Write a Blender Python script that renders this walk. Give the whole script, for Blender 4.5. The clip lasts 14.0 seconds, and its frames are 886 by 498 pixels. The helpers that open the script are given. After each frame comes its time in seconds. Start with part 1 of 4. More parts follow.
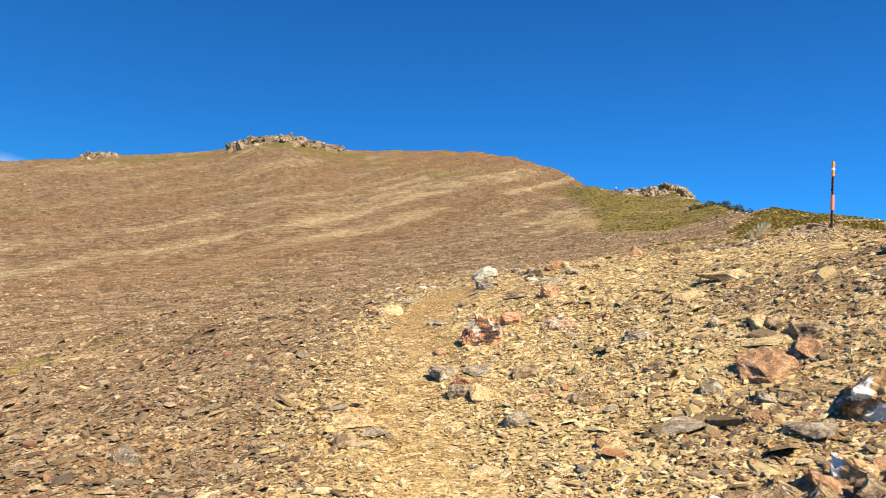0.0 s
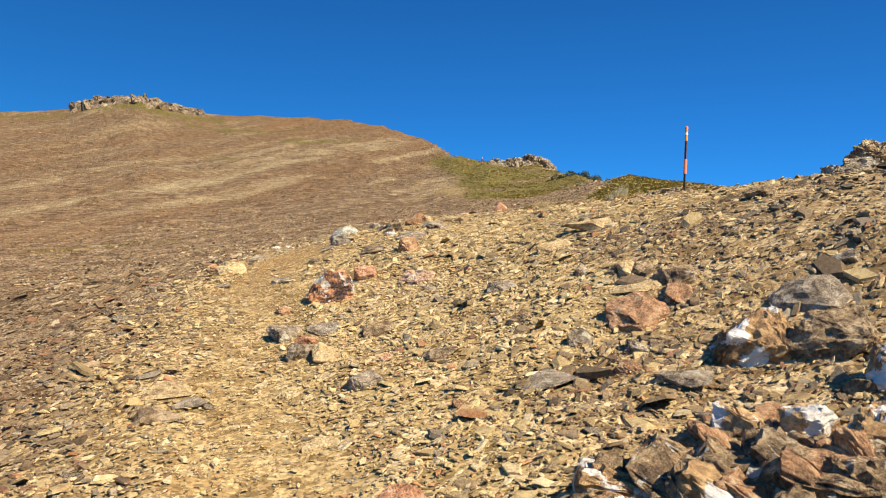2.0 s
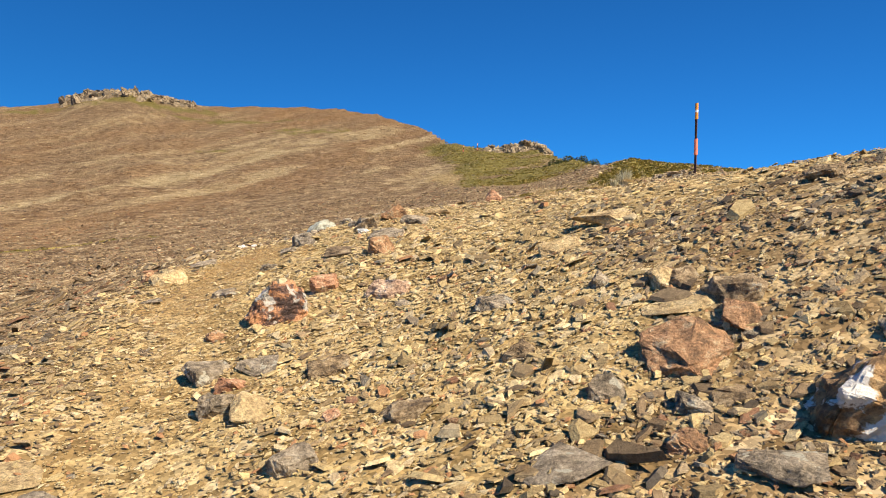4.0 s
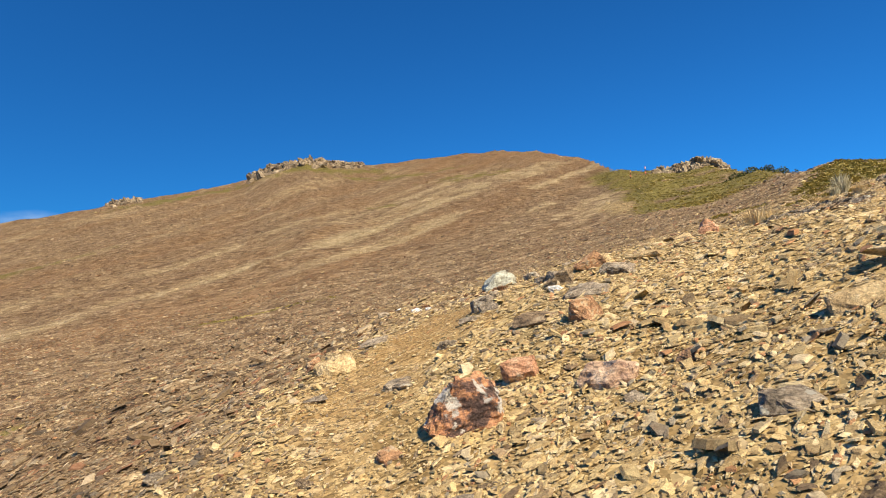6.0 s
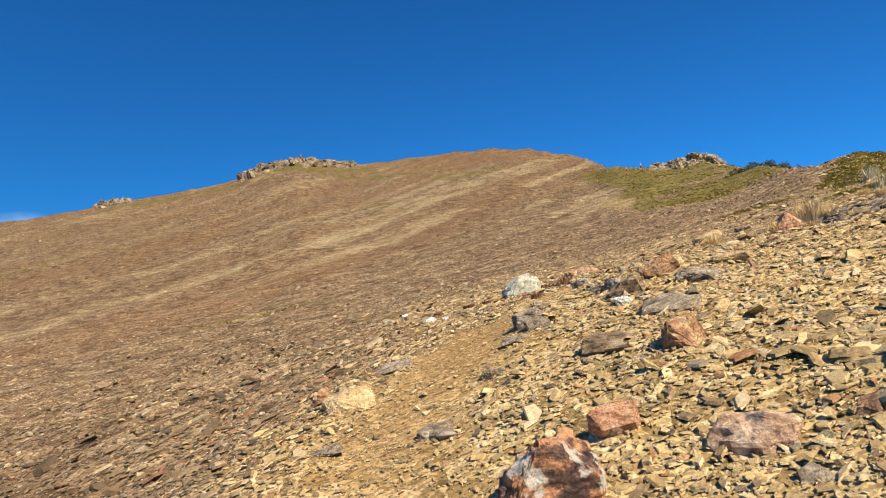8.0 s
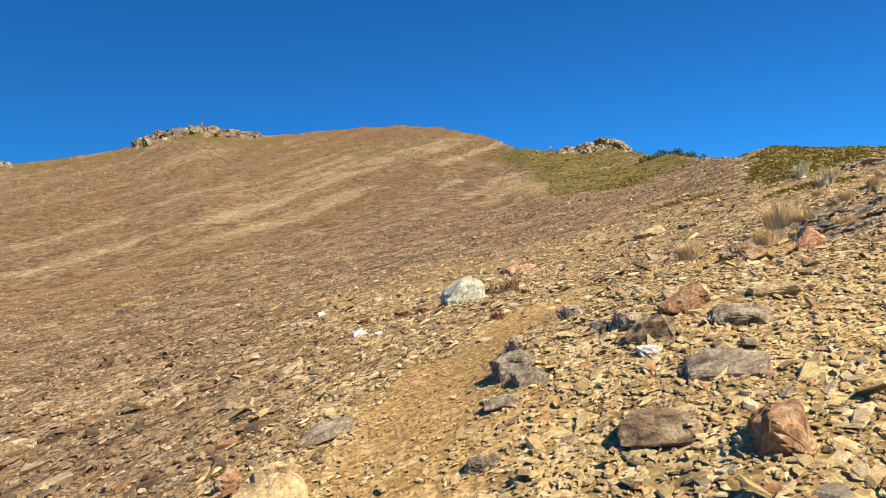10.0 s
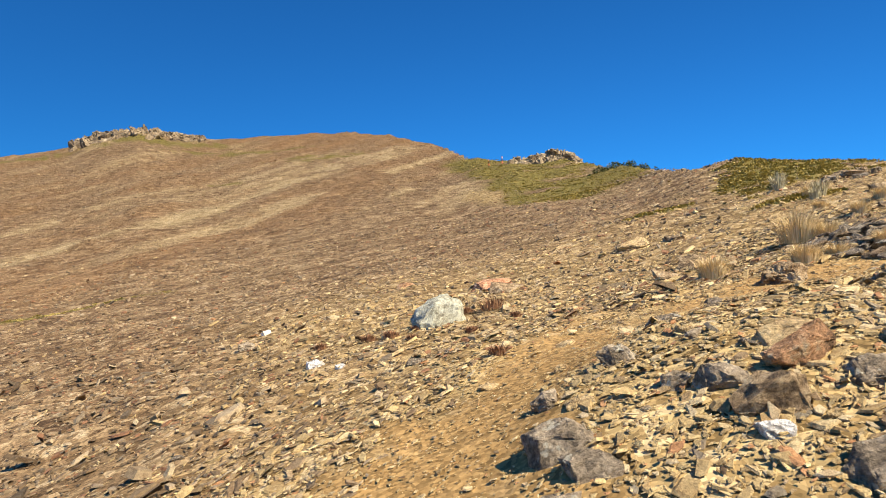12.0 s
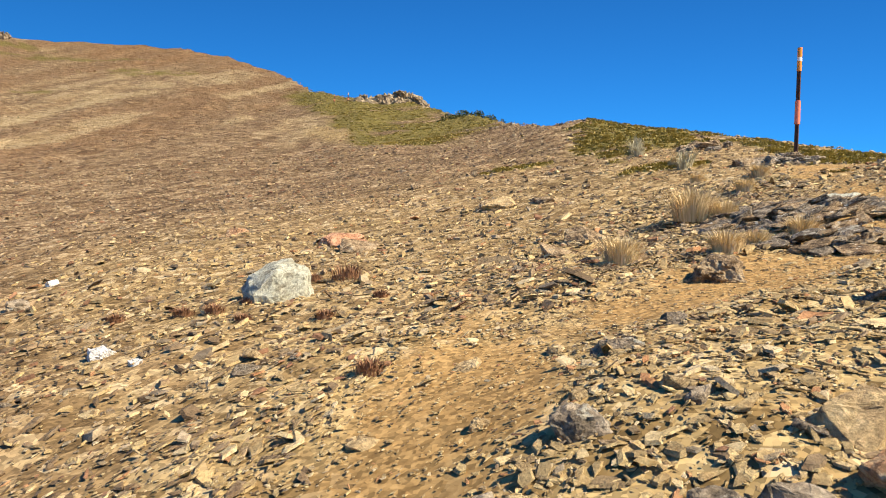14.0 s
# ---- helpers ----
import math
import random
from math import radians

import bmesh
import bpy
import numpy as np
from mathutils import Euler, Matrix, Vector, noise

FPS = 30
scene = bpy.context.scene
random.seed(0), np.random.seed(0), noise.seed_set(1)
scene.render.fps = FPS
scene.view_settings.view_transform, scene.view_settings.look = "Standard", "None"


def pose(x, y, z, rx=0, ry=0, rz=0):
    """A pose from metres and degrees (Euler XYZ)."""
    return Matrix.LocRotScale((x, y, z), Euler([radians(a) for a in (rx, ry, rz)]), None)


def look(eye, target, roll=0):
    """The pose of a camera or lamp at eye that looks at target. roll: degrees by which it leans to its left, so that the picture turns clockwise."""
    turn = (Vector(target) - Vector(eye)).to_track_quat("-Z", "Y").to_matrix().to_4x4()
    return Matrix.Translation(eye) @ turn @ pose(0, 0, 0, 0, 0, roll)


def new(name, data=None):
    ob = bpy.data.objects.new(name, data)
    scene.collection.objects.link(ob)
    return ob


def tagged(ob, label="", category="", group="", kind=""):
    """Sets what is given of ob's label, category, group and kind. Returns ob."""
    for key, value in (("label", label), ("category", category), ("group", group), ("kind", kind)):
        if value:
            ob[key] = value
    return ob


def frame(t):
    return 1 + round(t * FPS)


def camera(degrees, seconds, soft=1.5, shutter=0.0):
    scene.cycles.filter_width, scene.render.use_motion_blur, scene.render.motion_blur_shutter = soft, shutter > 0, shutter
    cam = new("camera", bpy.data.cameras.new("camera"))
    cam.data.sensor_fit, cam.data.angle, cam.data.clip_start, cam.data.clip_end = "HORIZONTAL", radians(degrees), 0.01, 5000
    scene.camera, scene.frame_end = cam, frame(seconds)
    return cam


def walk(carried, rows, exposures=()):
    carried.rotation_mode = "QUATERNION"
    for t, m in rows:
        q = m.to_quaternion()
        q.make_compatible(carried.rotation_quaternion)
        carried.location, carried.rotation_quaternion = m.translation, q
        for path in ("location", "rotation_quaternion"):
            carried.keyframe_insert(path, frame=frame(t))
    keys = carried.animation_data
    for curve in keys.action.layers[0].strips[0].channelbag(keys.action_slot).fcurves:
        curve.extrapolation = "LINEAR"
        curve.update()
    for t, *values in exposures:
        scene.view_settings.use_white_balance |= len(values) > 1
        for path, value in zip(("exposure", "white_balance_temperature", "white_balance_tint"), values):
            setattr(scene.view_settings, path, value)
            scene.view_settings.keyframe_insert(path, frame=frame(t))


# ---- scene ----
PATH = [
    (0.0, look((-0.001, -0.009, 1.401), (-0.011, 9.953, 2.274), 4.55)),
    (0.5, look((0.038, 0.003, 1.391), (1.107, 9.911, 2.217), 4.17)),
    (1.0, look((0.134, 0.151, 1.263), (1.722, 10.019, 1.580), 3.10)),
    (1.5, look((0.288, 0.475, 1.247), (2.043, 10.319, 1.363), 2.56)),
    (2.0, look((0.248, 0.826, 1.241), (2.080, 10.638, 1.840), 3.75)),
    (2.2, look((0.270, 0.950, 1.350), (2.231, 10.726, 2.120), 4.14)),
    (4.3, look((0.707, 2.567, 1.462), (2.465, 12.409, 1.706), 1.99)),
    (4.5, look((0.692, 2.740, 1.456), (1.912, 12.665, 1.535), 0.88)),
    (5.0, look((0.647, 3.133, 1.532), (1.006, 13.126, 1.628), -0.97)),
    (5.5, look((0.695, 3.465, 1.625), (0.493, 13.441, 2.275), -1.91)),
    (6.0, look((0.612, 3.746, 1.744), (0.131, 13.690, 2.691), -2.09)),
    (6.5, look((0.563, 3.949, 1.749), (-0.409, 13.887, 2.275), -3.33)),
    (7.0, look((0.371, 4.247, 1.759), (-0.942, 14.140, 2.394), -2.90)),
    (7.5, look((0.300, 4.622, 1.829), (-0.577, 14.541, 2.742), -2.37)),
    (8.0, look((0.209, 5.007, 1.911), (-0.156, 14.958, 2.837), -2.59)),
    (8.5, look((-0.002, 5.405, 2.024), (0.051, 15.381, 2.722), -2.09)),
    (9.0, look((0.005, 5.832, 2.117), (0.340, 15.806, 2.760), -1.68)),
    (9.2, look((-0.012, 5.966, 2.182), (0.403, 15.935, 2.841), -1.69)),
    (11.3, look((-0.272, 7.356, 2.367), (1.359, 17.216, 2.706), -1.75)),
    (11.5, look((-0.252, 7.499, 2.367), (1.371, 17.357, 2.802), -1.63)),
    (12.0, look((-0.263, 7.887, 2.448), (1.388, 17.728, 3.105), -1.41)),
    (12.5, look((-0.298, 8.297, 2.513), (1.419, 18.136, 3.016), -0.72)),
    (13.0, look((-0.203, 8.695, 2.613), (1.716, 18.502, 2.986), -0.20)),
    (13.5, look((-0.182, 9.068, 2.610), (3.027, 18.538, 2.707), 1.10)),
    (14.0, look((-0.092, 9.414, 2.695), (3.740, 18.649, 2.534), 2.09)),
]
cam = camera(63.51, 14.0, soft=1.0, shutter=0.12)
walk(cam, PATH, ((0.0, 1.18), (1.0, 0.98), (4.5, 0.96), (7.5, 0.9), (9.2, 0.97), (14.0, 1.04)))

# ---- sky, sun, exposure ----
SUN_AZ, SUN_EL = radians(140), radians(46)      # clockwise from +y, above the horizon
world = bpy.data.worlds.new("sky")
scene.world = world
world.use_nodes = True
wn, wl = world.node_tree.nodes, world.node_tree.links
sky = wn.new("ShaderNodeTexSky")
sky.sky_type = "NISHITA"
sky.sun_disc = False
sky.sun_elevation = SUN_EL
sky.sun_rotation = -SUN_AZ
sky.altitude = 1600
sky.air_density = 1.0
sky.dust_density = 0.0
sky.ozone_density = 4.0
tint = wn.new("ShaderNodeMix")
tint.data_type, tint.blend_type = "RGBA", "MULTIPLY"
tint.inputs["Factor"].default_value = 1.0
tint.inputs["B"].default_value = (0.125, 0.655, 1.14, 1)      # the clip's deep blue
wl.new(sky.outputs[0], tint.inputs["A"])
wl.new(tint.outputs["Result"], wn["Background"].inputs["Color"])
wn["Background"].inputs["Strength"].default_value = 0.056
sun = new("sun", bpy.data.lights.new("sun", "SUN"))
sun.data.energy = 4.7
sun.data.angle = radians(0.53)
sun.data.color = (1.0, 0.868, 0.685)
to_sun = Vector((math.sin(SUN_AZ) * math.cos(SUN_EL), math.cos(SUN_AZ) * math.cos(SUN_EL), math.sin(SUN_EL)))
sun.matrix_world = look(to_sun * 50, (0, 0, 0))

# ---- the shape of the hill ----
HEIGHTS = (
    (-4.98, -4.95, -4.9, -4.78, -4.51, -3.86, -2.33, 0.2, 3.17),
    (-4.03, -3.68, -3.36, -2.98, -2.42, -1.77, -0.83, 1.93, 4.98),
    (-3.1, -2.44, -1.84, -1.33, -0.61, 0.57, 0.86, 3.41, 6.36),
    (-2.18, -1.28, -0.08, 0.79, 0.79, 1.46, 1.97, 4.02, 6.96),
    (-1.2, -0.3, -0.29, 0.36, 2.46, 2.17, 2.88, 4.57, 7.34),
    (-0.71, 0.31, 0.76, 2.64, 2.76, 2.37, 3.36, 5.07, 8.06),
    (-0.79, 0.35, 1.95, 3.48, 3.16, 4.61, 4.91, 6.85, 9.58),
    (-0.91, -0.05, 0.84, 1.49, 2.36, 4.08, 6.04, 9.1, 11.76),
    (-1.01, -0.75, -0.5, 0.05, 1.42, 3.57, 6.59, 10.28, 13.95),
)
# small swells of the slope: place, breadth, height
MOUNDS = (
    (5.6, 6.7, 1.1, 0.17),
    (10.5, 8, 1.8, -0.24),
    (10.5, 8, 1.8, -0.2),
    (8.2, 14, 1.8, 0.19),
    (20, 30, 1.8, -0.18),
    (16.5, 30.8, 1.8, 0.15),
    (20, 30, 1.8, -0.16),
    (2.9, 4.9, 0.7, -0.13),
    (4.6, 5.2, 0.7, 0.15),
    (-1.8, 5.3, 0.7, -0.16),
    (13, 24, 1.8, 0.11),
    (1.8, 10.9, 0.7, 0.08),
    (0, -4, 0.7, -0.11),
    (3.2, 3.9, 0.7, -0.1),
    (2.4, 8.9, 0.7, -0.08),
    (12, 16, 1.8, -0.09),
    (13.5, 26, 2.5, 0.15),
)
# swells of the crest behind the pole and of the bank's top
RIDGE = ((15.3, 30.3, 2.8, 0.62), (15.2, 25.9, 2.2, 0.3), (13.3, 21.4, 1.6, 0.13), (6.9, 8.7, 1.0, 0.12))

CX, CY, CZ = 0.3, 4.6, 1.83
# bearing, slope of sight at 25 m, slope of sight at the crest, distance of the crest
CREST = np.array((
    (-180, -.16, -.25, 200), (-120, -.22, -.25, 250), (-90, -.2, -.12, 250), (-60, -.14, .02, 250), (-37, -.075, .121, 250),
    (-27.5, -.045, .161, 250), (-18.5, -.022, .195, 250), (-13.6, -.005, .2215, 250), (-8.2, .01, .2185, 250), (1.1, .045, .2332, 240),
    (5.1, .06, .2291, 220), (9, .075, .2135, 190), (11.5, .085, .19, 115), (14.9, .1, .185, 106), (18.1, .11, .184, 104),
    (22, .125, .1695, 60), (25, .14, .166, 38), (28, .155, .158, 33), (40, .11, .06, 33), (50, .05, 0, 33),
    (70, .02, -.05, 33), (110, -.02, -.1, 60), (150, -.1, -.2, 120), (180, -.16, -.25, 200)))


def vnoise(x, y, seed=0):
    """Smooth lattice noise, -1 to 1."""
    xi, yi = np.floor(x), np.floor(y)
    fx, fy = x - xi, y - yi
    fx, fy = fx * fx * (3 - 2 * fx), fy * fy * (3 - 2 * fy)

    def h(a, b):
        v = np.sin(a * 127.1 + b * 311.7 + seed * 74.7) * 43758.5453
        return (v - np.floor(v)) * 2 - 1
    return (h(xi, yi) * (1 - fx) + h(xi + 1, yi) * fx) * (1 - fy) + (h(xi, yi + 1) * (1 - fx) + h(xi + 1, yi + 1) * fx) * fy


def fbm(x, y, seed=0, octaves=3):
    return sum(vnoise(x * 2.03 ** k, y * 2.03 ** k, seed + 13 * k) * 0.5 ** k for k in range(octaves))


def step(a, b, v):
    t = np.clip((v - a) / (b - a), 0, 1)
    return t * t * (3 - 2 * t)


def polar(x, y):
    dx, dy = x - CX, y - CY
    return np.maximum(np.hypot(dx, dy), 0.01), np.degrees(np.arctan2(dx, dy))


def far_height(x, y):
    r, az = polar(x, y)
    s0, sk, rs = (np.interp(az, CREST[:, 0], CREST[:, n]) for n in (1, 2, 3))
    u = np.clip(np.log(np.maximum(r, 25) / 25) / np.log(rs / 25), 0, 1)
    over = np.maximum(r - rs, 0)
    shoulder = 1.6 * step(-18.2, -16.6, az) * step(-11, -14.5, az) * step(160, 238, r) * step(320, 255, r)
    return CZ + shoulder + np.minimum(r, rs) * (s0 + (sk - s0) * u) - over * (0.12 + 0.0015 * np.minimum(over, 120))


def near_height(x, y):
    g = np.array(HEIGHTS)
    n = len(g)
    out = np.zeros(np.shape(x))
    u = np.clip((np.arcsinh((x - 1) / 4) + 2.4) / 4.8 * (n - 3), 0, n - 3 - 1e-6)
    v = np.clip((np.arcsinh((y - 9) / 6) + 1.8) / 4.3 * (n - 3), 0, n - 3 - 1e-6)

    def weights(t):
        k = np.clip(np.floor(t).astype(int), 0, n - 4)
        f = t - k
        return k, ((1 - f) ** 3 / 6, (3 * f ** 3 - 6 * f * f + 4) / 6, (-3 * f ** 3 + 3 * f * f + 3 * f + 1) / 6, f ** 3 / 6)
    (ka, wa), (kb, wb) = weights(u), weights(v)
    for i in range(4):
        for j in range(4):
            out += wa[i] * wb[j] * g[ka + i, kb + j]
    return out


TRAIL = np.array(((0.2, -6), (0.1, 0), (0.4, 2), (0.25, 4), (0.0, 5.5), (-0.25, 7), (-0.15, 8.2), (-0.3, 9.5), (0.1, 10.5), (0.4, 11.4), (0.9, 12), (1.6, 12.4), (2.6, 12.6), (4.2, 12.9), (6, 14), (9, 17)))


def trail_distance(x, y):
    best = np.full(np.shape(x), 99.0)
    for (ax, ay), (bx, by) in zip(TRAIL[:-1], TRAIL[1:]):
        dx, dy = bx - ax, by - ay
        t = np.clip(((x - ax) * dx + (y - ay) * dy) / (dx * dx + dy * dy), 0, 1)
        best = np.minimum(best, np.hypot(x - ax - t * dx, y - ay - t * dy))
    return best


def streak(x, y):
    """Across and along the fall lines of the far slope."""
    return x * 0.944 - y * 0.33, x * 0.33 + y * 0.944


def smooth_height(x, y):
    x, y = np.asarray(x, float), np.asarray(y, float)
    r, az = polar(x, y)
    b = step(20, 34, r)
    swell, crest = (sum(h * np.exp(-((x - mx) ** 2 + (y - my) ** 2) / (2 * w * w)) for mx, my, w, h in rows) for rows in (MOUNDS, RIDGE))
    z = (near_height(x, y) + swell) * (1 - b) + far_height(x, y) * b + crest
    return np.maximum(z, -160)


def height(x, y):
    x, y = np.asarray(x, float), np.asarray(y, float)
    r, az = polar(x, y)
    s, along = streak(x, y)
    off_trail = step(0.15, 0.7, trail_distance(x, y))
    z = smooth_height(x, y)
    z = z + (0.05 * fbm(x / 1.3, y / 1.3, 1) + 0.02 * fbm(x / 0.3, y / 0.3, 5, 2)) * (0.25 + 0.75 * off_trail) * step(70, 20, r)
    z = z + 0.045 * fbm(x / 0.62, y / 0.5, 91, 2) * step(-1.2, -2.6, x - 0.12 * (y - 8)) * step(34, 22, r)
    z = z - 0.05 * (1 - off_trail) * step(30, 20, r)
    far = step(30, 80, r)
    z = z + far * (0.36 * fbm(s / 7, along / 50, 9) + 0.09 * fbm(s / 2.2, along / 14, 15, 2) + 0.28 * fbm(x / 8, y / 8, 21) + 0.16 * fbm(x / 1.9, y / 1.9, 23, 2))
    return z


def ground_masks(x, y):
    """Which mineral or plant cover lies where: tan scree, bare soil, green mats, pale bands, rusty bands."""
    r, az = polar(x, y)
    s, along = streak(x, y)
    n1, n2, n3 = fbm(x / 2.2, y / 2.2, 31), fbm(x / 0.6, y / 0.6, 37), fbm(x / 9, y / 9, 41)
    left_edge = np.interp(y, (-5, 3, 6, 9, 11, 13, 17, 25), (-1.2, -1.25, -1.0, -0.9, -0.6, 0.4, 2.2, 3.5))
    tan = step(-0.6, 0.5, x - left_edge + 0.5 * n1) * step(15.5, 12, y + 1.2 * n1)
    tan = np.maximum(tan, 0.75 * step(1.6, 0.5, trail_distance(x, y) + 0.5 * n1))
    tan = np.maximum(tan, 0.62 * step(-3.5, 0.5, x + 0.8 * n1) * step(10, 13, y) * step(30, 18, y))
    tan = tan * (0.45 + 0.55 * step(0.9, 0.35, 1.1 * step(0.75, 2.1, x - 0.1 * y + n1) * step(8.2, 6.9, y + n1)))
    soil = step(0.36, 0.1, trail_distance(x, y) - 0.22 * step(9, 11, y) + 0.36 * n2 + 0.3 * n1) * (0.2 * step(2, 4, y) + 0.3 * step(7.6, 9.4, y) + 0.42 * step(9.6, 11, y))
    green_left = np.interp(r, (40, 62, 110, 130), (12.8, 11.9, 9, 8.6))
    green = step(0, 1.2, az - green_left + 0.8 * n3) * step(40, 46, r + 6 * n3) * step(135, 120, r) * step(26, 23, az)
    green = green * step(-0.7, 0.0, fbm(x / 5, y / 5, 47) + 0.25)
    for ex, ey, a, b, turn in ((12.8, 26.2, 4.2, 1.8, 53), (12.6, 21.4, 1.6, 0.8, 45), (12.0, 19.0, 1.4, 0.9, 30), (8.2, 19.7, 1.0, 0.5, 20), (7.9, 16.1, 0.9, 0.3, 0), (11.8, 17.8, 1.4, 0.5, 10), (-10.3, 37, 2.6, 0.35, 15), (-6.5, 12.7, 1.2, 0.2, 66),
                                  (-64, 104, 14, 1.6, 75), (-48, 224, 19, 8, 12), (-88, 215, 17, 6, 23), (-16, 197, 10, 4, 8), (-2, 172, 9, 2, 12), (8, 24.5, .7, .4, 0), (-16, 130, 3, 1, 10), (2, 165, 9, 2, 30), (-31, 205, 8, 2.5, 12)):
        c, k = math.cos(radians(turn)), math.sin(radians(turn))
        u, v = ((x - ex) * c + (y - ey) * k) / a, ((y - ey) * c - (x - ex) * k) / b
        green = np.maximum(green, step(1.3, 0.7, np.hypot(u, v) + 0.6 * fbm(x / 1.1, y / 1.1, 53)))
    wob = 2.5 * fbm(x / 14, along / 30, 59)
    pale = 0.8 * step(4.5, 0.5, abs(s + 43 + wob) + 1.2 * fbm(s / 1.2, along / 25, 71)) * step(25, 50, r) + 0.5 * step(3, 0.5, abs(s + 62 + 1.3 * wob)) * step(60, 90, r) + 0.7 * step(2.5, 0.5, abs(s + 27 + wob)) * step(110, 140, along) * step(60, 90, r)
    path = step(2.9, 1.2, np.hypot((x - 11.6 - (y - 60) * .12) / 1.2, (y - 60) / 8) * 2 + .5 * n2)
    tan, green = np.maximum(tan, .9 * path), green * (1 - path)
    pale = np.clip(pale + (0.8 - .35 * step(-9, -24, az)) * step(0.12, 0.55, fbm((s + .35 * wob) / 2.8, along / 75, 61, 4) + .3 * n3) * step(35, 70, r), 0, 1)
    hump = step(140, 200, r) * step(-10, -2, az) * step(12, 8, az)
    pale = pale * (1 - .85 * hump) * step(-.9, .0, fbm(x / 5, y / 9, 97) + .1)
    rust = 0.6 * step(9, 3, abs(s + 30 + wob) + 3 * n2) * step(25, 45, r) + 0.7 * step(150, 215, r) * step(-10, -2, az) * step(12, 8, az) + 0.5 * step(0.0, 0.6, fbm(s / 7, along / 70, 67)) * step(60, 100, r) + 0.2 * step(-6, -20, az) * step(25, 70, r)
    return tan, soil, green, pale, np.clip(rust, 0, 1)


# ---- materials ----
def nodes_of(name, rough=0.85, spec=0.25):
    m = bpy.data.materials.new(name)
    m.use_nodes = True
    n, l = m.node_tree.nodes, m.node_tree.links
    b = n["Principled BSDF"]
    b.inputs["Roughness"].default_value = rough
    b.inputs["Specular IOR Level"].default_value = spec
    return m, n, l, b


def tex_noise(n, l, vec, scale, detail=4.0, rough=0.6):
    t = n.new("ShaderNodeTexNoise")
    t.inputs["Scale"].default_value, t.inputs["Detail"].default_value, t.inputs["Roughness"].default_value = scale, detail, rough
    l.new(vec, t.inputs["Vector"])
    return t.outputs["Fac"]


def ramp(n, l, fac, stops):
    r = n.new("ShaderNodeValToRGB")
    e = r.color_ramp.elements
    while len(e) < len(stops):
        e.new(0.5)
    for el, (p, c) in zip(e, stops):
        el.position = p
        el.color = (*c, 1) if len(c) == 3 else c
    l.new(fac, r.inputs["Fac"])
    return r.outputs["Color"]


def mixed(n, l, fac, a, b, how="MIX"):
    m = n.new("ShaderNodeMix")
    m.data_type, m.blend_type = "RGBA", how
    for sock, v in ((m.inputs["Factor"], fac), (m.inputs["A"], a), (m.inputs["B"], b)):
        if isinstance(v, (int, float)):
            sock.default_value = v
        elif isinstance(v, tuple):
            sock.default_value = (*v, 1)
        else:
            l.new(v, sock)
    return m.outputs["Result"]


def bump(n, l, b, fac, strength, distance):
    k = n.new("ShaderNodeBump")
    k.inputs["Strength"].default_value, k.inputs["Distance"].default_value = strength, distance
    l.new(fac, k.inputs["Height"])
    l.new(k.outputs["Normal"], b.inputs["Normal"])


def attribute(n, name):
    a = n.new("ShaderNodeAttribute")
    a.attribute_name = name
    return a


def grey(v):
    return (v, v, v)


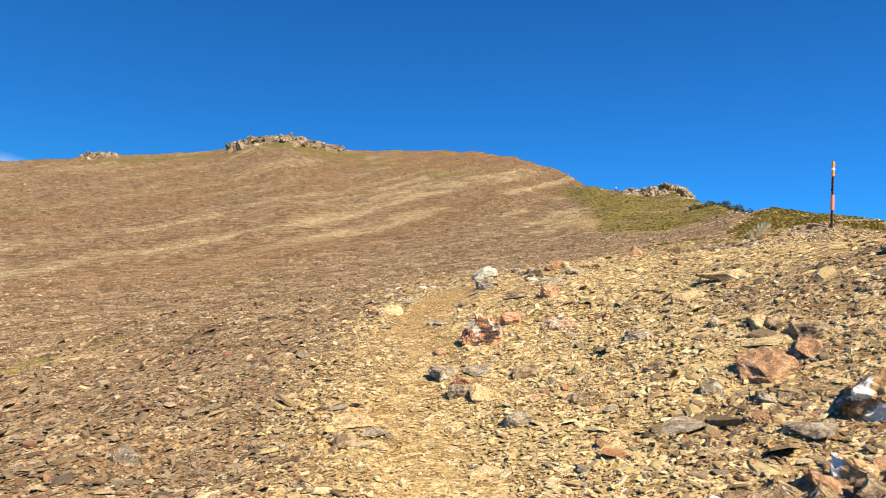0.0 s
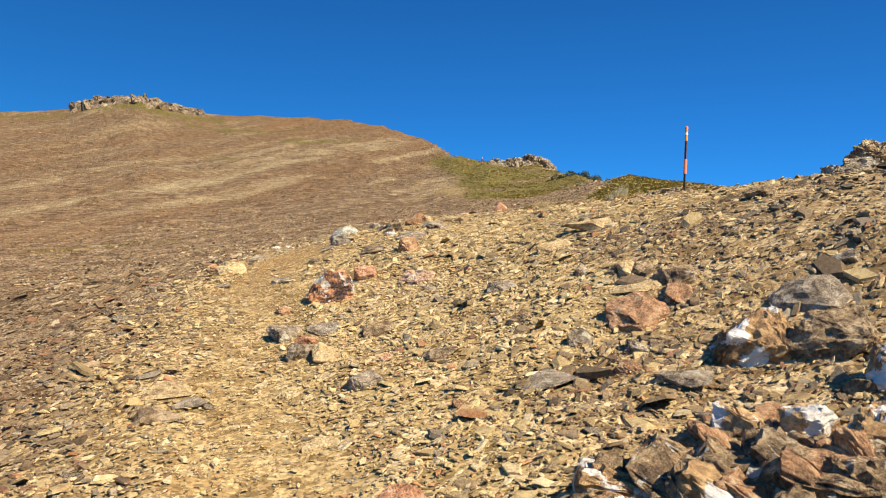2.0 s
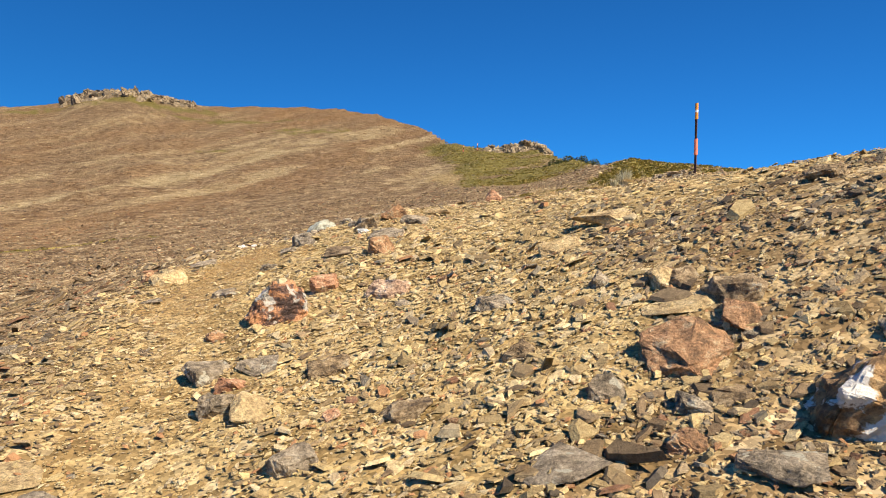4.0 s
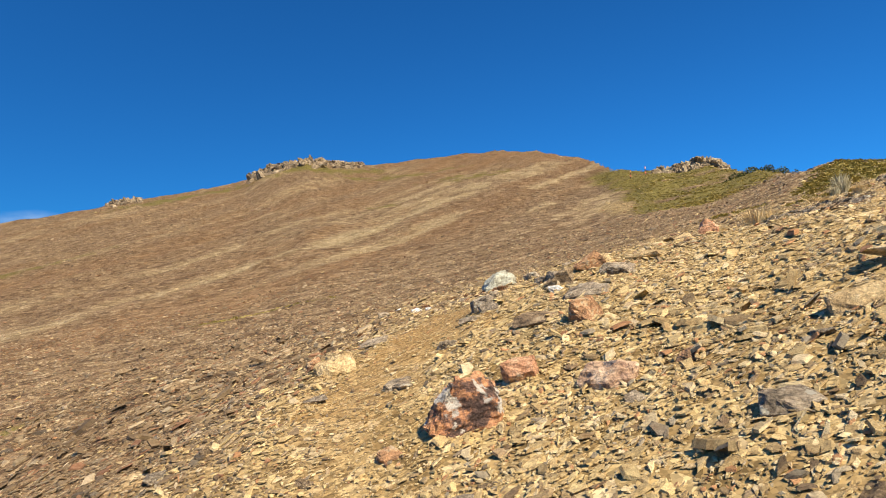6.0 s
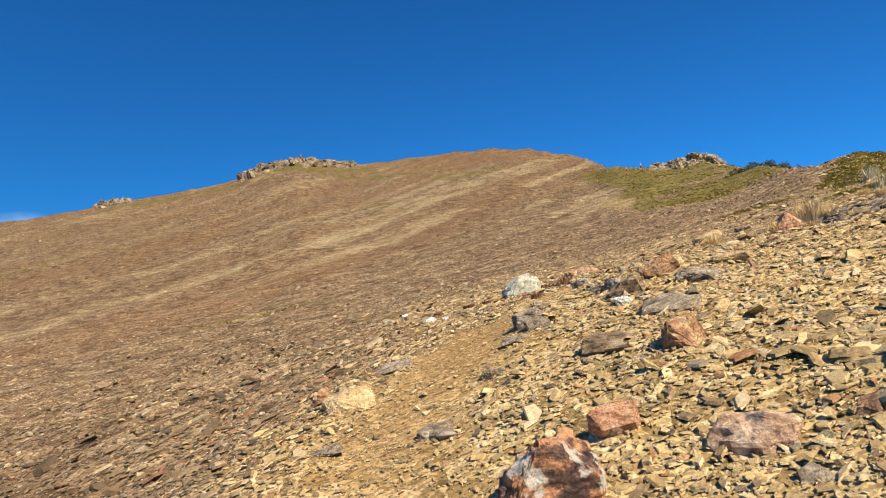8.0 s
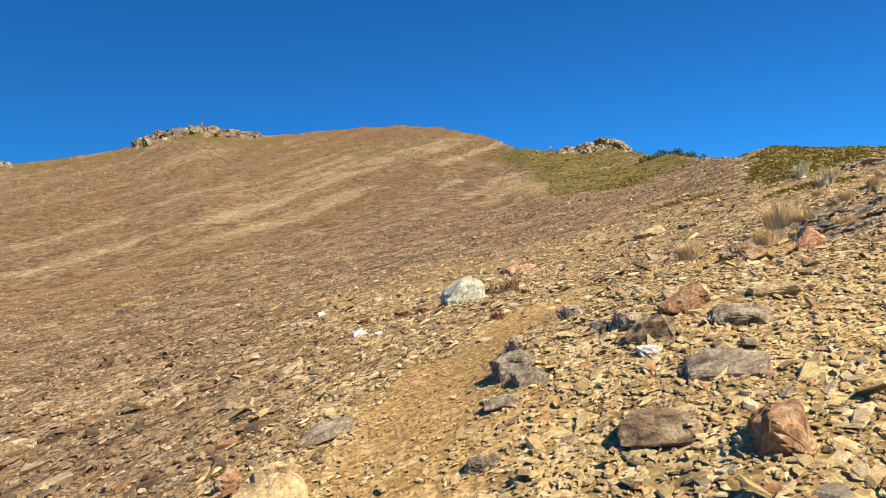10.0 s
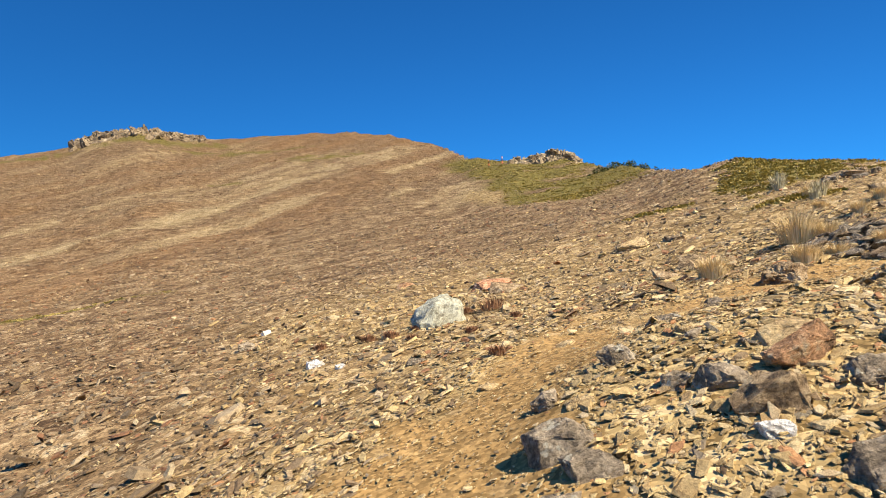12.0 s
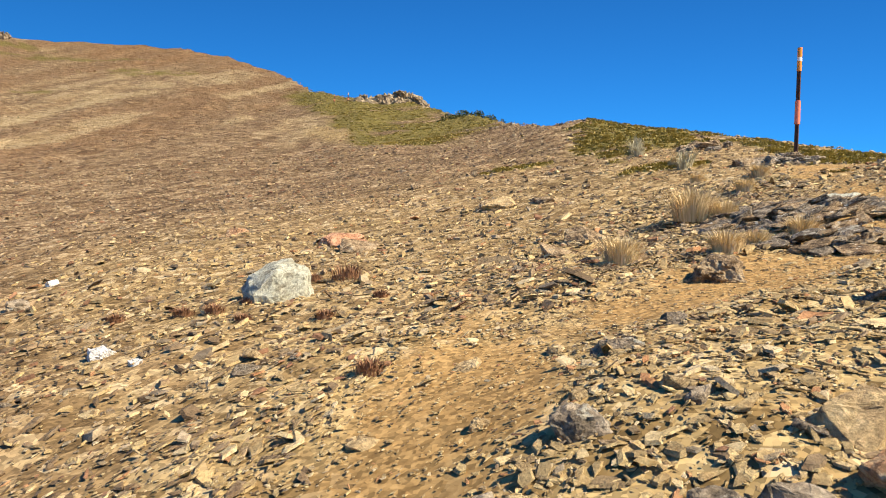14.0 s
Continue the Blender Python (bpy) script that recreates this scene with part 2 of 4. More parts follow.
def ground_material():
    m, n, l, b = nodes_of("hillside", 0.92, 0.15)
    where = n.new("ShaderNodeNewGeometry").outputs["Position"]
    cell = n.new("ShaderNodeTexVoronoi")
    cell.inputs["Scale"].default_value = 9.0
    l.new(where, cell.inputs["Vector"])
    chips = n.new("ShaderNodeSeparateColor")
    l.new(cell.outputs["Color"], chips.inputs["Color"])
    big = n.new("ShaderNodeTexVoronoi")
    big.inputs["Scale"].default_value = 1.7
    l.new(where, big.inputs["Vector"])
    lumps = n.new("ShaderNodeSeparateColor")
    l.new(big.outputs["Color"], lumps.inputs["Color"])
    speck = n.new("ShaderNodeMath")
    speck.operation = "MULTIPLY_ADD"
    l.new(chips.outputs["Red"], speck.inputs[0])
    speck.inputs[1].default_value = 0.55
    half = n.new("ShaderNodeMath")
    half.operation = "MULTIPLY"
    l.new(lumps.outputs["Red"], half.inputs[0])
    half.inputs[1].default_value = 0.45
    l.new(half.outputs[0], speck.inputs[2])
    stone = ramp(n, l, speck.outputs[0], ((.15, (.09, .055, .028)), (.38, (.18, .113, .056)), (.58, (.265, .175, .09)), (.8, (.39, .28, .15)), (1, (.56, .44, .27))))
    # brown fines under the tan chips, darkened to stand in for gap shade
    tan_c = ramp(n, l, chips.outputs["Red"], ((0, (.19, .125, .048)), (.4, (.34, .235, .10)), (.8, (.47, .345, .155)), (1, (.58, .45, .25))))
    rust_c = ramp(n, l, speck.outputs[0], ((.1, (.11, .062, .028)), (.5, (.25, .145, .064)), (.9, (.38, .235, .115))))
    pale_c = ramp(n, l, speck.outputs[0], ((.1, (.24, .17, .082)), (.5, (.41, .305, .155)), (.9, (.58, .46, .27))))
    green_c = ramp(n, l, tex_noise(n, l, where, 3.0, 6), ((.3, (.10, .088, .02)), (.5, (.19, .155, .038)), (.7, (.31, .245, .085))))
    soil_c = ramp(n, l, tex_noise(n, l, where, 22.0, 6), ((.3, (.27, .158, .055)), (.6, (.41, .26, .10)), (.8, (.52, .355, .16))))
    c = mixed(n, l, attribute(n, "rust").outputs["Fac"], stone, rust_c)
    c = mixed(n, l, attribute(n, "pale").outputs["Fac"], c, pale_c)
    c = mixed(n, l, attribute(n, "tan").outputs["Fac"], c, tan_c)
    c = mixed(n, l, attribute(n, "green").outputs["Fac"], c, green_c)
    c = mixed(n, l, attribute(n, "soil").outputs["Fac"], c, soil_c)
    shade = ramp(n, l, tex_noise(n, l, where, 0.35, 8, 0.65), ((.3, grey(.8)), (.7, grey(1.14))))
    c = mixed(n, l, 1.0, c, shade, "MULTIPLY")
    l.new(c, b.inputs["Base Color"])
    total = n.new("ShaderNodeMath")
    total.operation = "MULTIPLY_ADD"
    l.new(lumps.outputs["Blue"], total.inputs[0])
    total.inputs[1].default_value = 1.6
    l.new(chips.outputs["Blue"], total.inputs[2])
    gravel = n.new("ShaderNodeTexVoronoi")
    gravel.inputs["Scale"].default_value = 42.0
    l.new(where, gravel.inputs["Vector"])
    grit = n.new("ShaderNodeSeparateColor")
    l.new(gravel.outputs["Color"], grit.inputs["Color"])
    c = mixed(n, l, 1.0, c, ramp(n, l, grit.outputs["Red"], ((0, grey(.55)), (.5, grey(.95)), (1, grey(1.4)))), "MULTIPLY")
    l.new(c, b.inputs["Base Color"])
    fine = n.new("ShaderNodeMath")
    fine.operation = "MULTIPLY_ADD"
    l.new(grit.outputs["Green"], fine.inputs[0])
    fine.inputs[1].default_value = 0.16
    l.new(total.outputs[0], fine.inputs[2])
    bump(n, l, b, fine.outputs[0], 1.0, 0.2)
    return m


def rock_material(name, stops, lichen=None, lichen_from=0.62, scale=9.0, rough=0.85, layers=0.14):
    """Broken schist: mottled colours, fine layers, lichen or quartz patches."""
    m, n, l, b = nodes_of(name, rough, 0.3)
    tc = n.new("ShaderNodeTexCoord").outputs["Object"]
    rnd = n.new("ShaderNodeObjectInfo").outputs["Random"]
    move = n.new("ShaderNodeVectorMath")
    move.operation = "ADD"
    l.new(tc, move.inputs[0])
    comb = n.new("ShaderNodeCombineXYZ")
    k = n.new("ShaderNodeMath")
    k.operation = "MULTIPLY"
    k.inputs[1].default_value = 37.0
    l.new(rnd, k.inputs[0])
    l.new(k.outputs[0], comb.inputs[0])
    l.new(comb.outputs[0], move.inputs[1])
    v = move.outputs[0]
    c = ramp(n, l, tex_noise(n, l, v, scale, 8, 0.72), [(0.5 + (p - 0.5) * 0.55, q) for p, q in stops])
    lichen_from = 0.5 + (lichen_from - 0.5) * 0.65
    fine = tex_noise(n, l, v, scale * 6, 6, 0.75)
    c = mixed(n, l, 0.9, c, ramp(n, l, fine, ((.3, grey(.35)), (.48, grey(1.1)), (.68, grey(1.75)))), "MULTIPLY")
    if lichen:
        patch = ramp(n, l, tex_noise(n, l, v, scale * 1.1, 6, 0.6), ((lichen_from, grey(0)), (lichen_from + .03, grey(1))))
        c = mixed(n, l, patch, c, lichen)
    l.new(c, b.inputs["Base Color"])
    wave = n.new("ShaderNodeTexWave")
    wave.bands_direction = "Z"
    wave.inputs["Scale"].default_value, wave.inputs["Distortion"].default_value, wave.inputs["Detail"].default_value = 9.0, 5.0, 4.0
    l.new(v, wave.inputs["Vector"])
    mx = n.new("ShaderNodeMath")
    mx.operation = "MULTIPLY_ADD"
    l.new(wave.outputs["Fac"], mx.inputs[0])
    mx.inputs[1].default_value = layers
    l.new(fine, mx.inputs[2])
    bump(n, l, b, mx.outputs[0], 0.9, 0.03)
    return m


def chip_material():
    m, n, l, b = nodes_of("scree_chip", 0.82, 0.25)
    col = attribute(n, "mineral").outputs["Color"]
    where = n.new("ShaderNodeNewGeometry").outputs["Position"]
    f = tex_noise(n, l, where, 34, 5, 0.65)
    c = mixed(n, l, 1.0, col, ramp(n, l, f, ((.25, grey(.6)), (.5, grey(1.0)), (.75, grey(1.28)))), "MULTIPLY")
    stain = ramp(n, l, tex_noise(n, l, where, 13, 6, 0.7), ((.5, grey(0)), (.62, grey(.55))))
    c = mixed(n, l, stain, c, mixed(n, l, 1.0, col, (.62, .5, .42), "MULTIPLY"))
    grain = tex_noise(n, l, where, 130, 4, 0.75)
    c = mixed(n, l, 1.0, c, ramp(n, l, grain, ((.3, grey(.62)), (.5, grey(1.0)), (.7, grey(1.3)))), "MULTIPLY")
    l.new(c, b.inputs["Base Color"])
    bump(n, l, b, tex_noise(n, l, where, 55, 6, 0.75), 0.9, 0.012)
    return m


def plain_material(name, colour, rough=0.6, metal=0.0, vary=0.25, scale=20.0, spec=0.4):
    m, n, l, b = nodes_of(name, rough, spec)
    tc = n.new("ShaderNodeTexCoord").outputs["Object"]
    f = tex_noise(n, l, tc, scale, 5)
    c = mixed(n, l, 1.0, colour, ramp(n, l, f, ((.3, grey(1 - vary)), (.7, grey(1 + vary)))), "MULTIPLY")
    l.new(c, b.inputs["Base Color"])
    b.inputs["Metallic"].default_value = metal
    bump(n, l, b, f, 0.2, 0.004)
    return m


def leaf_material(name, dark, light):
    m, n, l, b = nodes_of(name, 0.7, 0.2)
    rnd = n.new("ShaderNodeNewGeometry").outputs["Random Per Island"]
    l.new(ramp(n, l, rnd, ((0, dark), (1, light))), b.inputs["Base Color"])
    return m


M_GROUND = ground_material()
M_CHIP = chip_material()
M_BROWN = rock_material("brown_schist", ((.25, (.07, .05, .033)), (.42, (.19, .13, .07)), (.55, (.30, .215, .12)), (.68, (.42, .32, .19)), (.8, (.3, .27, .21))))
M_GREY = rock_material("grey_schist", ((.25, (.09, .072, .05)), (.42, (.20, .158, .105)), (.56, (.31, .247, .168)), (.75, (.45, .375, .265))), (.48, .44, .33), .64)
M_TAN = rock_material("tan_schist", ((.25, (.22, .15, .07)), (.45, (.42, .30, .15)), (.6, (.52, .39, .2)), (.8, (.62, .5, .3))))
M_RUST = rock_material("rusty_schist", ((.25, (.13, .08, .045)), (.42, (.27, .155, .08)), (.55, (.40, .22, .11)), (.68, (.46, .33, .19)), (.8, (.38, .33, .25))))
M_TERRA = rock_material("orange_schist", ((.25, (.20, .10, .055)), (.42, (.38, .19, .10)), (.55, (.50, .27, .15)), (.7, (.55, .36, .22)), (.85, (.5, .42, .32))))
M_QUARTZ = rock_material("rusty_schist_with_quartz", ((.3, (.12, .075, .04)), (.45, (.28, .17, .08)), (.6, (.42, .27, .12)), (.8, (.5, .38, .22))), (.76, .71, .62), .525, 4.5)
M_LICHEN = rock_material("lichen_boulder", ((.3, (.27, .25, .18)), (.45, (.38, .375, .285)), (.6, (.45, .45, .35)), (.8, (.5, .5, .4))), (.26, .19, .14), .78, 5.0, layers=0.0)
M_RED = rock_material("red_brown_boulder", ((.34, (.06, .038, .03)), (.46, (.15, .085, .06)), (.52, (.40, .19, .09)), (.7, (.50, .28, .14))), (.5, .46, .39), .6, 6.0)
M_WHITE = rock_material("white_quartz", ((.3, (.45, .42, .36)), (.5, (.7, .68, .62)), (.8, (.82, .8, .76))))
M_BEDROCK = rock_material("lichened_bedrock", ((.25, (.07, .048, .032)), (.42, (.18, .12, .066)), (.53, (.31, .21, .11)), (.64, (.43, .32, .18)), (.8, (.5, .42, .29))), (.58, .54, .44), .64, 14.0)
M_SLATE = rock_material("dark_lichened_slate", ((.25, (.06, .05, .04)), (.42, (.13, .108, .08)), (.56, (.21, .17, .12)), (.75, (.34, .28, .2))), (.47, .43, .34), .62, 12.0, rough=.95)
M_PINK = rock_material("pinkish_schist", ((.3, (.24, .15, .10)), (.45, (.44, .29, .18)), (.6, (.55, .40, .27)), (.8, (.62, .5, .38))), (.2, .17, .15), .66, 7.0)
M_CRAG = rock_material("grey_crag", ((.25, (.07, .052, .034)), (.45, (.16, .12, .075)), (.6, (.24, .185, .115)), (.8, (.33, .265, .175))), None, .6, 0.35)
M_PALECRAG = rock_material("pale_ridge_rock", ((.25, (.11, .08, .048)), (.45, (.22, .17, .105)), (.6, (.31, .245, .15)), (.8, (.41, .33, .215))), None, .6, 0.6)
M_MAT = leaf_material("alpine_mat_leaf", (.24, .195, .042), (.58, .46, .155))
M_STRAW = leaf_material("dry_tussock", (.50, .37, .17), (.80, .64, .37))
M_HEATH = leaf_material("red_brown_heath", (.17, .08, .042), (.32, .18, .095))
M_SHRUB = leaf_material("dark_shrub_leaf", (.03, .042, .012), (.10, .105, .03))
M_SILVER = leaf_material("silver_spear_leaf", (.30, .27, .15), (.6, .54, .36))
M_STEEL = plain_material("rusted_steel", (.10, .045, .03), 0.65, 0.3, 0.4)
M_ORANGE = plain_material("orange_sleeve", (.85, .30, .03), 0.4, 0, 0.1)
M_FADED = plain_material("faded_orange_sleeve", (.80, .22, .12), 0.5, 0, 0.15)
M_REFLECT = plain_material("white_reflector_tape", (.85, .85, .82), 0.3, 0, 0.05)

# ---- helpers for meshes ----
rng = np.random.default_rng(7)


def mesh_from(name, verts, faces, material, smooth=False):
    me = bpy.data.meshes.new(name)
    me.from_pydata(verts, [], faces)
    me.materials.append(material)
    if smooth:
        me.polygons.foreach_set("use_smooth", np.ones(len(me.polygons), bool))
    return me


def mesh_from_arrays(name, verts, loops, sizes, material):
    """A mesh from flat arrays: vertices (n, 3), corner indices, corners per face."""
    me = bpy.data.meshes.new(name)
    me.vertices.add(len(verts))
    me.vertices.foreach_set("co", np.ascontiguousarray(verts, np.float32).ravel())
    me.loops.add(len(loops))
    me.loops.foreach_set("vertex_index", np.ascontiguousarray(loops, np.int32))
    me.polygons.add(len(sizes))
    starts = np.concatenate(([0], np.cumsum(sizes)[:-1])).astype(np.int32)
    me.polygons.foreach_set("loop_start", starts)
    me.update(calc_edges=True)
    me.validate()
    me.polygons.foreach_set("use_smooth", np.zeros(len(sizes), bool))
    me.materials.append(material)
    return me


def part(name, bm, material, parent, label=""):
    me = bpy.data.meshes.new(name)
    bm.to_mesh(me)
    bm.free()
    me.materials.append(material)
    ob = new(name, me)
    ob.parent = parent
    return tagged(ob, label)


# ---- the ground, one sheet to the horizon ----
def build_ground():
    az = np.radians(np.concatenate((np.arange(-180, -64, 4.0), np.arange(-64, 72, 0.38), np.arange(72, 180, 4.0))))
    rad = np.concatenate((np.exp(np.arange(math.log(0.35), math.log(420), 0.019)), np.geomspace(440, 4500, 14)))
    A, R = np.meshgrid(az, rad)
    X, Y = CX + R * np.sin(A), CY + R * np.cos(A)
    Z = height(X, Y)
    na, nr = len(az), len(rad)
    verts = np.stack((X, Y, Z), -1).reshape(-1, 3)
    verts = np.vstack((verts, [[CX, CY, float(height(CX, CY))]]))
    i, j = np.meshgrid(np.arange(nr - 1), np.arange(na), indexing="ij")
    k = (j + 1) % na
    quads = np.stack((i * na + j, (i + 1) * na + j, (i + 1) * na + k, i * na + k), -1).reshape(-1, 4)[:, ::-1]
    jj = np.arange(na)
    caps = np.stack((np.full(na, nr * na), jj, (jj + 1) % na), -1)[:, ::-1]
    loops = np.concatenate((quads.ravel(), caps.ravel()))
    sizes = np.concatenate((np.full(len(quads), 4), np.full(na, 3)))
    me = mesh_from_arrays("ground", verts, loops, sizes, M_GROUND)
    for name, values in zip(("tan", "soil", "green", "pale", "rust"), ground_masks(verts[:, 0], verts[:, 1])):
        me.attributes.new(name, "FLOAT", "POINT").data.foreach_set("value", np.clip(values, 0, 1).astype(np.float32))
    me.polygons.foreach_set("use_smooth", np.ones(len(me.polygons), bool))
    return tagged(new("ground", me), "steep hillside of tan and brown scree with a worn foot trail", "ground", kind="structure")


ground = build_ground()

# ---- loose scree ----
TAN = np.array(((.55, .415, .195), (.47, .345, .16), (.64, .50, .265), (.39, .285, .135), (.57, .455, .265), (.30, .215, .11), (.45, .24, .11), (.27, .225, .15)))
GREY = np.array(((.24, .168, .092), (.30, .215, .12), (.18, .125, .07), (.36, .27, .155), (.24, .19, .125), (.28, .15, .08), (.45, .355, .22), (.13, .10, .065)))


def proto_chip(seed, m=5):
    """An angular flake with m corners and an uneven, smaller top face."""
    g = np.random.default_rng(seed)
    a = np.arange(m) * math.tau / m + g.uniform(-.5, .5, m)
    rr = g.uniform(.42, 1.08, m)
    base = np.stack((np.cos(a) * rr, np.sin(a) * rr * g.uniform(.34, .85), np.full(m, -.5)), -1)
    top = base * np.array((g.uniform(.72, .97), g.uniform(.72, .97), 0)) + np.array((g.uniform(-.1, .1), g.uniform(-.1, .1), 0))
    top[:, 2] = .5 + g.uniform(-.35, .35) * top[:, 0] + g.uniform(-.35, .35) * top[:, 1]
    faces = [[k, (k + 1) % m, m + (k + 1) % m, m + k] for k in range(m)] + [list(range(m, 2 * m))]
    return np.vstack((base, top)), faces


def turns(yaw, tip, heading):
    """Rotation matrices: turn about z by yaw, then tip about the level axis at heading."""
    cy, sy, ct, st, ch, sh = np.cos(yaw), np.sin(yaw), np.cos(tip), np.sin(tip), np.cos(heading), np.sin(heading)
    zero, one = np.zeros_like(yaw), np.ones_like(yaw)
    Z = np.stack((cy, -sy, zero, sy, cy, zero, zero, zero, one), -1).reshape(-1, 3, 3)
    H = np.stack((ch, -sh, zero, sh, ch, zero, zero, zero, one), -1).reshape(-1, 3, 3)
    T = np.stack((one, zero, zero, zero, ct, -st, zero, st, ct), -1).reshape(-1, 3, 3)
    return H @ T @ np.swapaxes(H, 1, 2) @ Z


def slope_turns(x, y):
    e = 0.15
    gx, gy = (smooth_height(x + e, y) - smooth_height(x - e, y)) / (2 * e), (smooth_height(x, y + e) - smooth_height(x, y - e)) / (2 * e)
    return gx, gy


def chip_field(name, x, y, size, thick, tip, colours, parent, label, m=5):
    n = len(x)
    protos = [proto_chip(100 + k, m) for k in range(24)]
    kind = rng.integers(0, len(protos), n)
    pv = np.array([p[0] for p in protos])
    M = turns(rng.uniform(0, math.tau, n), tip, rng.uniform(0, math.tau, n))
    V = pv[kind] * np.stack((size, size, thick), -1)[:, None, :]
    V = np.einsum("nij,nkj->nki", M, V)
    gx, gy = slope_turns(x, y)
    V[..., 2] += V[..., 0] * gx[:, None] + V[..., 1] * gy[:, None]
    z = height(x, y) + thick * rng.uniform(-.15, .55, n) + rng.uniform(0, .014, n) + size * np.sin(np.abs(tip)) * 0.4
    V += np.stack((x, y, z), -1)[:, None, :]
    flat = np.concatenate([np.array(f) for f in protos[0][1]])
    sizes = np.array([len(f) for f in protos[0][1]])
    loops = (flat[None] + 2 * m * np.arange(n)[:, None]).ravel()
    me = mesh_from_arrays(name, V.reshape(-1, 3), loops, np.tile(sizes, n), M_CHIP)
    col = np.repeat(np.concatenate((colours, np.ones((n, 1))), 1), 2 * m, 0).astype(np.float32)
    me.attributes.new("mineral", "FLOAT_COLOR", "POINT").data.foreach_set("color", col.ravel())
    ob = new(name, me)
    ob.parent = parent
    return tagged(ob, label, kind="stuff")


def mineral(x, y, n):
    tan = np.clip(ground_masks(x, y)[0], 0, 1)
    pick_tan = rng.random(n) < 0.04 + 0.9 * tan
    t = TAN[rng.choice(8, n, p=(.24, .24, .12, .18, .1, .05, .04, .03))]
    k = GREY[rng.choice(8, n, p=(.2, .2, .15, .14, .1, .09, .06, .06))]
    pale, rust = ground_masks(x, y)[3:5]
    k = np.where((rng.random(n) < .7 * rust)[:, None], np.array((.23, .13, .062)), k)
    k = np.where((rng.random(n) < .8 * pale)[:, None], np.array((.45, .34, .18)), k)
    return np.where(pick_tan[:, None], t, k) * rng.uniform(.78, 1.12, (n, 1))


def scatter(n, r0, r1, az0, az1, power=1.0):
    u = rng.random(n) ** power
    r = r0 * (r1 / r0) ** u
    a = np.radians(rng.uniform(az0, az1, n))
    return r * np.sin(a), r * np.cos(a)


def build_scree():
    # the strip beside and ahead of the trail
    for n, middle, spread, least, corners in ((78000, .0255, .5, .014, 5), (84000, .015, .32, .008, 4)):
        x, y = rng.uniform(-6.5, 8.5, n * 4), rng.uniform(1.2, 17, n * 4)
        gap = np.abs(x - np.interp(y, TRAIL[:, 1], TRAIL[:, 0]) - 0.5)
        keep = rng.random(n * 4) < np.clip(1.35 - gap / 4.5, .12, 1) * np.clip(1.9 - (y - 5) / 9, .2, 1)
        x, y = x[keep][:n], y[keep][:n]
        n = len(x)
        soil = ground_masks(x, y)[1]
        size = np.clip(rng.lognormal(math.log(middle), spread, n), least, .095) * (.6 + .4 * step(.1, .7, trail_distance(x, y))) * (1 + 0.04 * np.maximum(y - 12.5, 0) + 0.05 * np.maximum(np.abs(x - .5) - 3.5, 0))
        keep = rng.random(n) > soil * np.clip((size - .003) / .025, .45, .96)
        x, y, size = x[keep], y[keep], size[keep]
        n = len(x)
        chip_field("scree", x, y, size, size * rng.uniform(.08, .22, n), rng.normal(0, .28, n), mineral(x, y, n), ground, "loose tan and grey-brown flaky scree on the slope", corners)
    for n, x0, x1, y0, y1 in ((5200, -7.5, -0.9, 4, 20), (2600, 1.2, 6, 2.5, 9), (160, 1.2, 6, 9, 14), (700, -1, 5, 13, 20)):
        x, y = rng.uniform(x0, x1, n), rng.uniform(y0, y1, n)
        keep = (ground_masks(x, y)[1] < .2) & (rng.random(n) < .55 + .5 * fbm(x / 1.5, y / 1.5, 83))
        x, y = x[keep], y[keep]
        n = len(x)
        size = np.clip(rng.lognormal(math.log(.052), .46, n), .03, .19)
        chip_field("broken_slabs", x, y, size, size * rng.uniform(.12, .32, n), rng.normal(0, .36, n), .82 * mineral(x, y, n), ground, "larger broken grey-brown slabs lying on the scree")
    for count, r0, r1, base, grow, label in ((42000, 9, 45, .016, .0012, "grey-brown broken stones on the slope"), (24000, 40, 240, .03, .0008, "grey-brown broken stones on the far hillside")):
        x, y = scatter(count, r0, r1, -46, 52, 0.85)
        x, y = x + 0.3, y + 4
        tan, soil, green = ground_masks(x, y)[:3]
        keep = rng.random(len(x)) > 0.8 * np.maximum(soil, green)
        x, y = x[keep], y[keep]
        n = len(x)
        r = np.hypot(x, y - 4)
        size = np.clip(rng.lognormal(0, .45, n), .4, 3.0) * (base + grow * r)
        chip_field("far_scree", x, y, size, size * rng.uniform(.2, .42, n), rng.normal(0, .32, n), mineral(x, y, n), ground, label, 4)


build_scree()


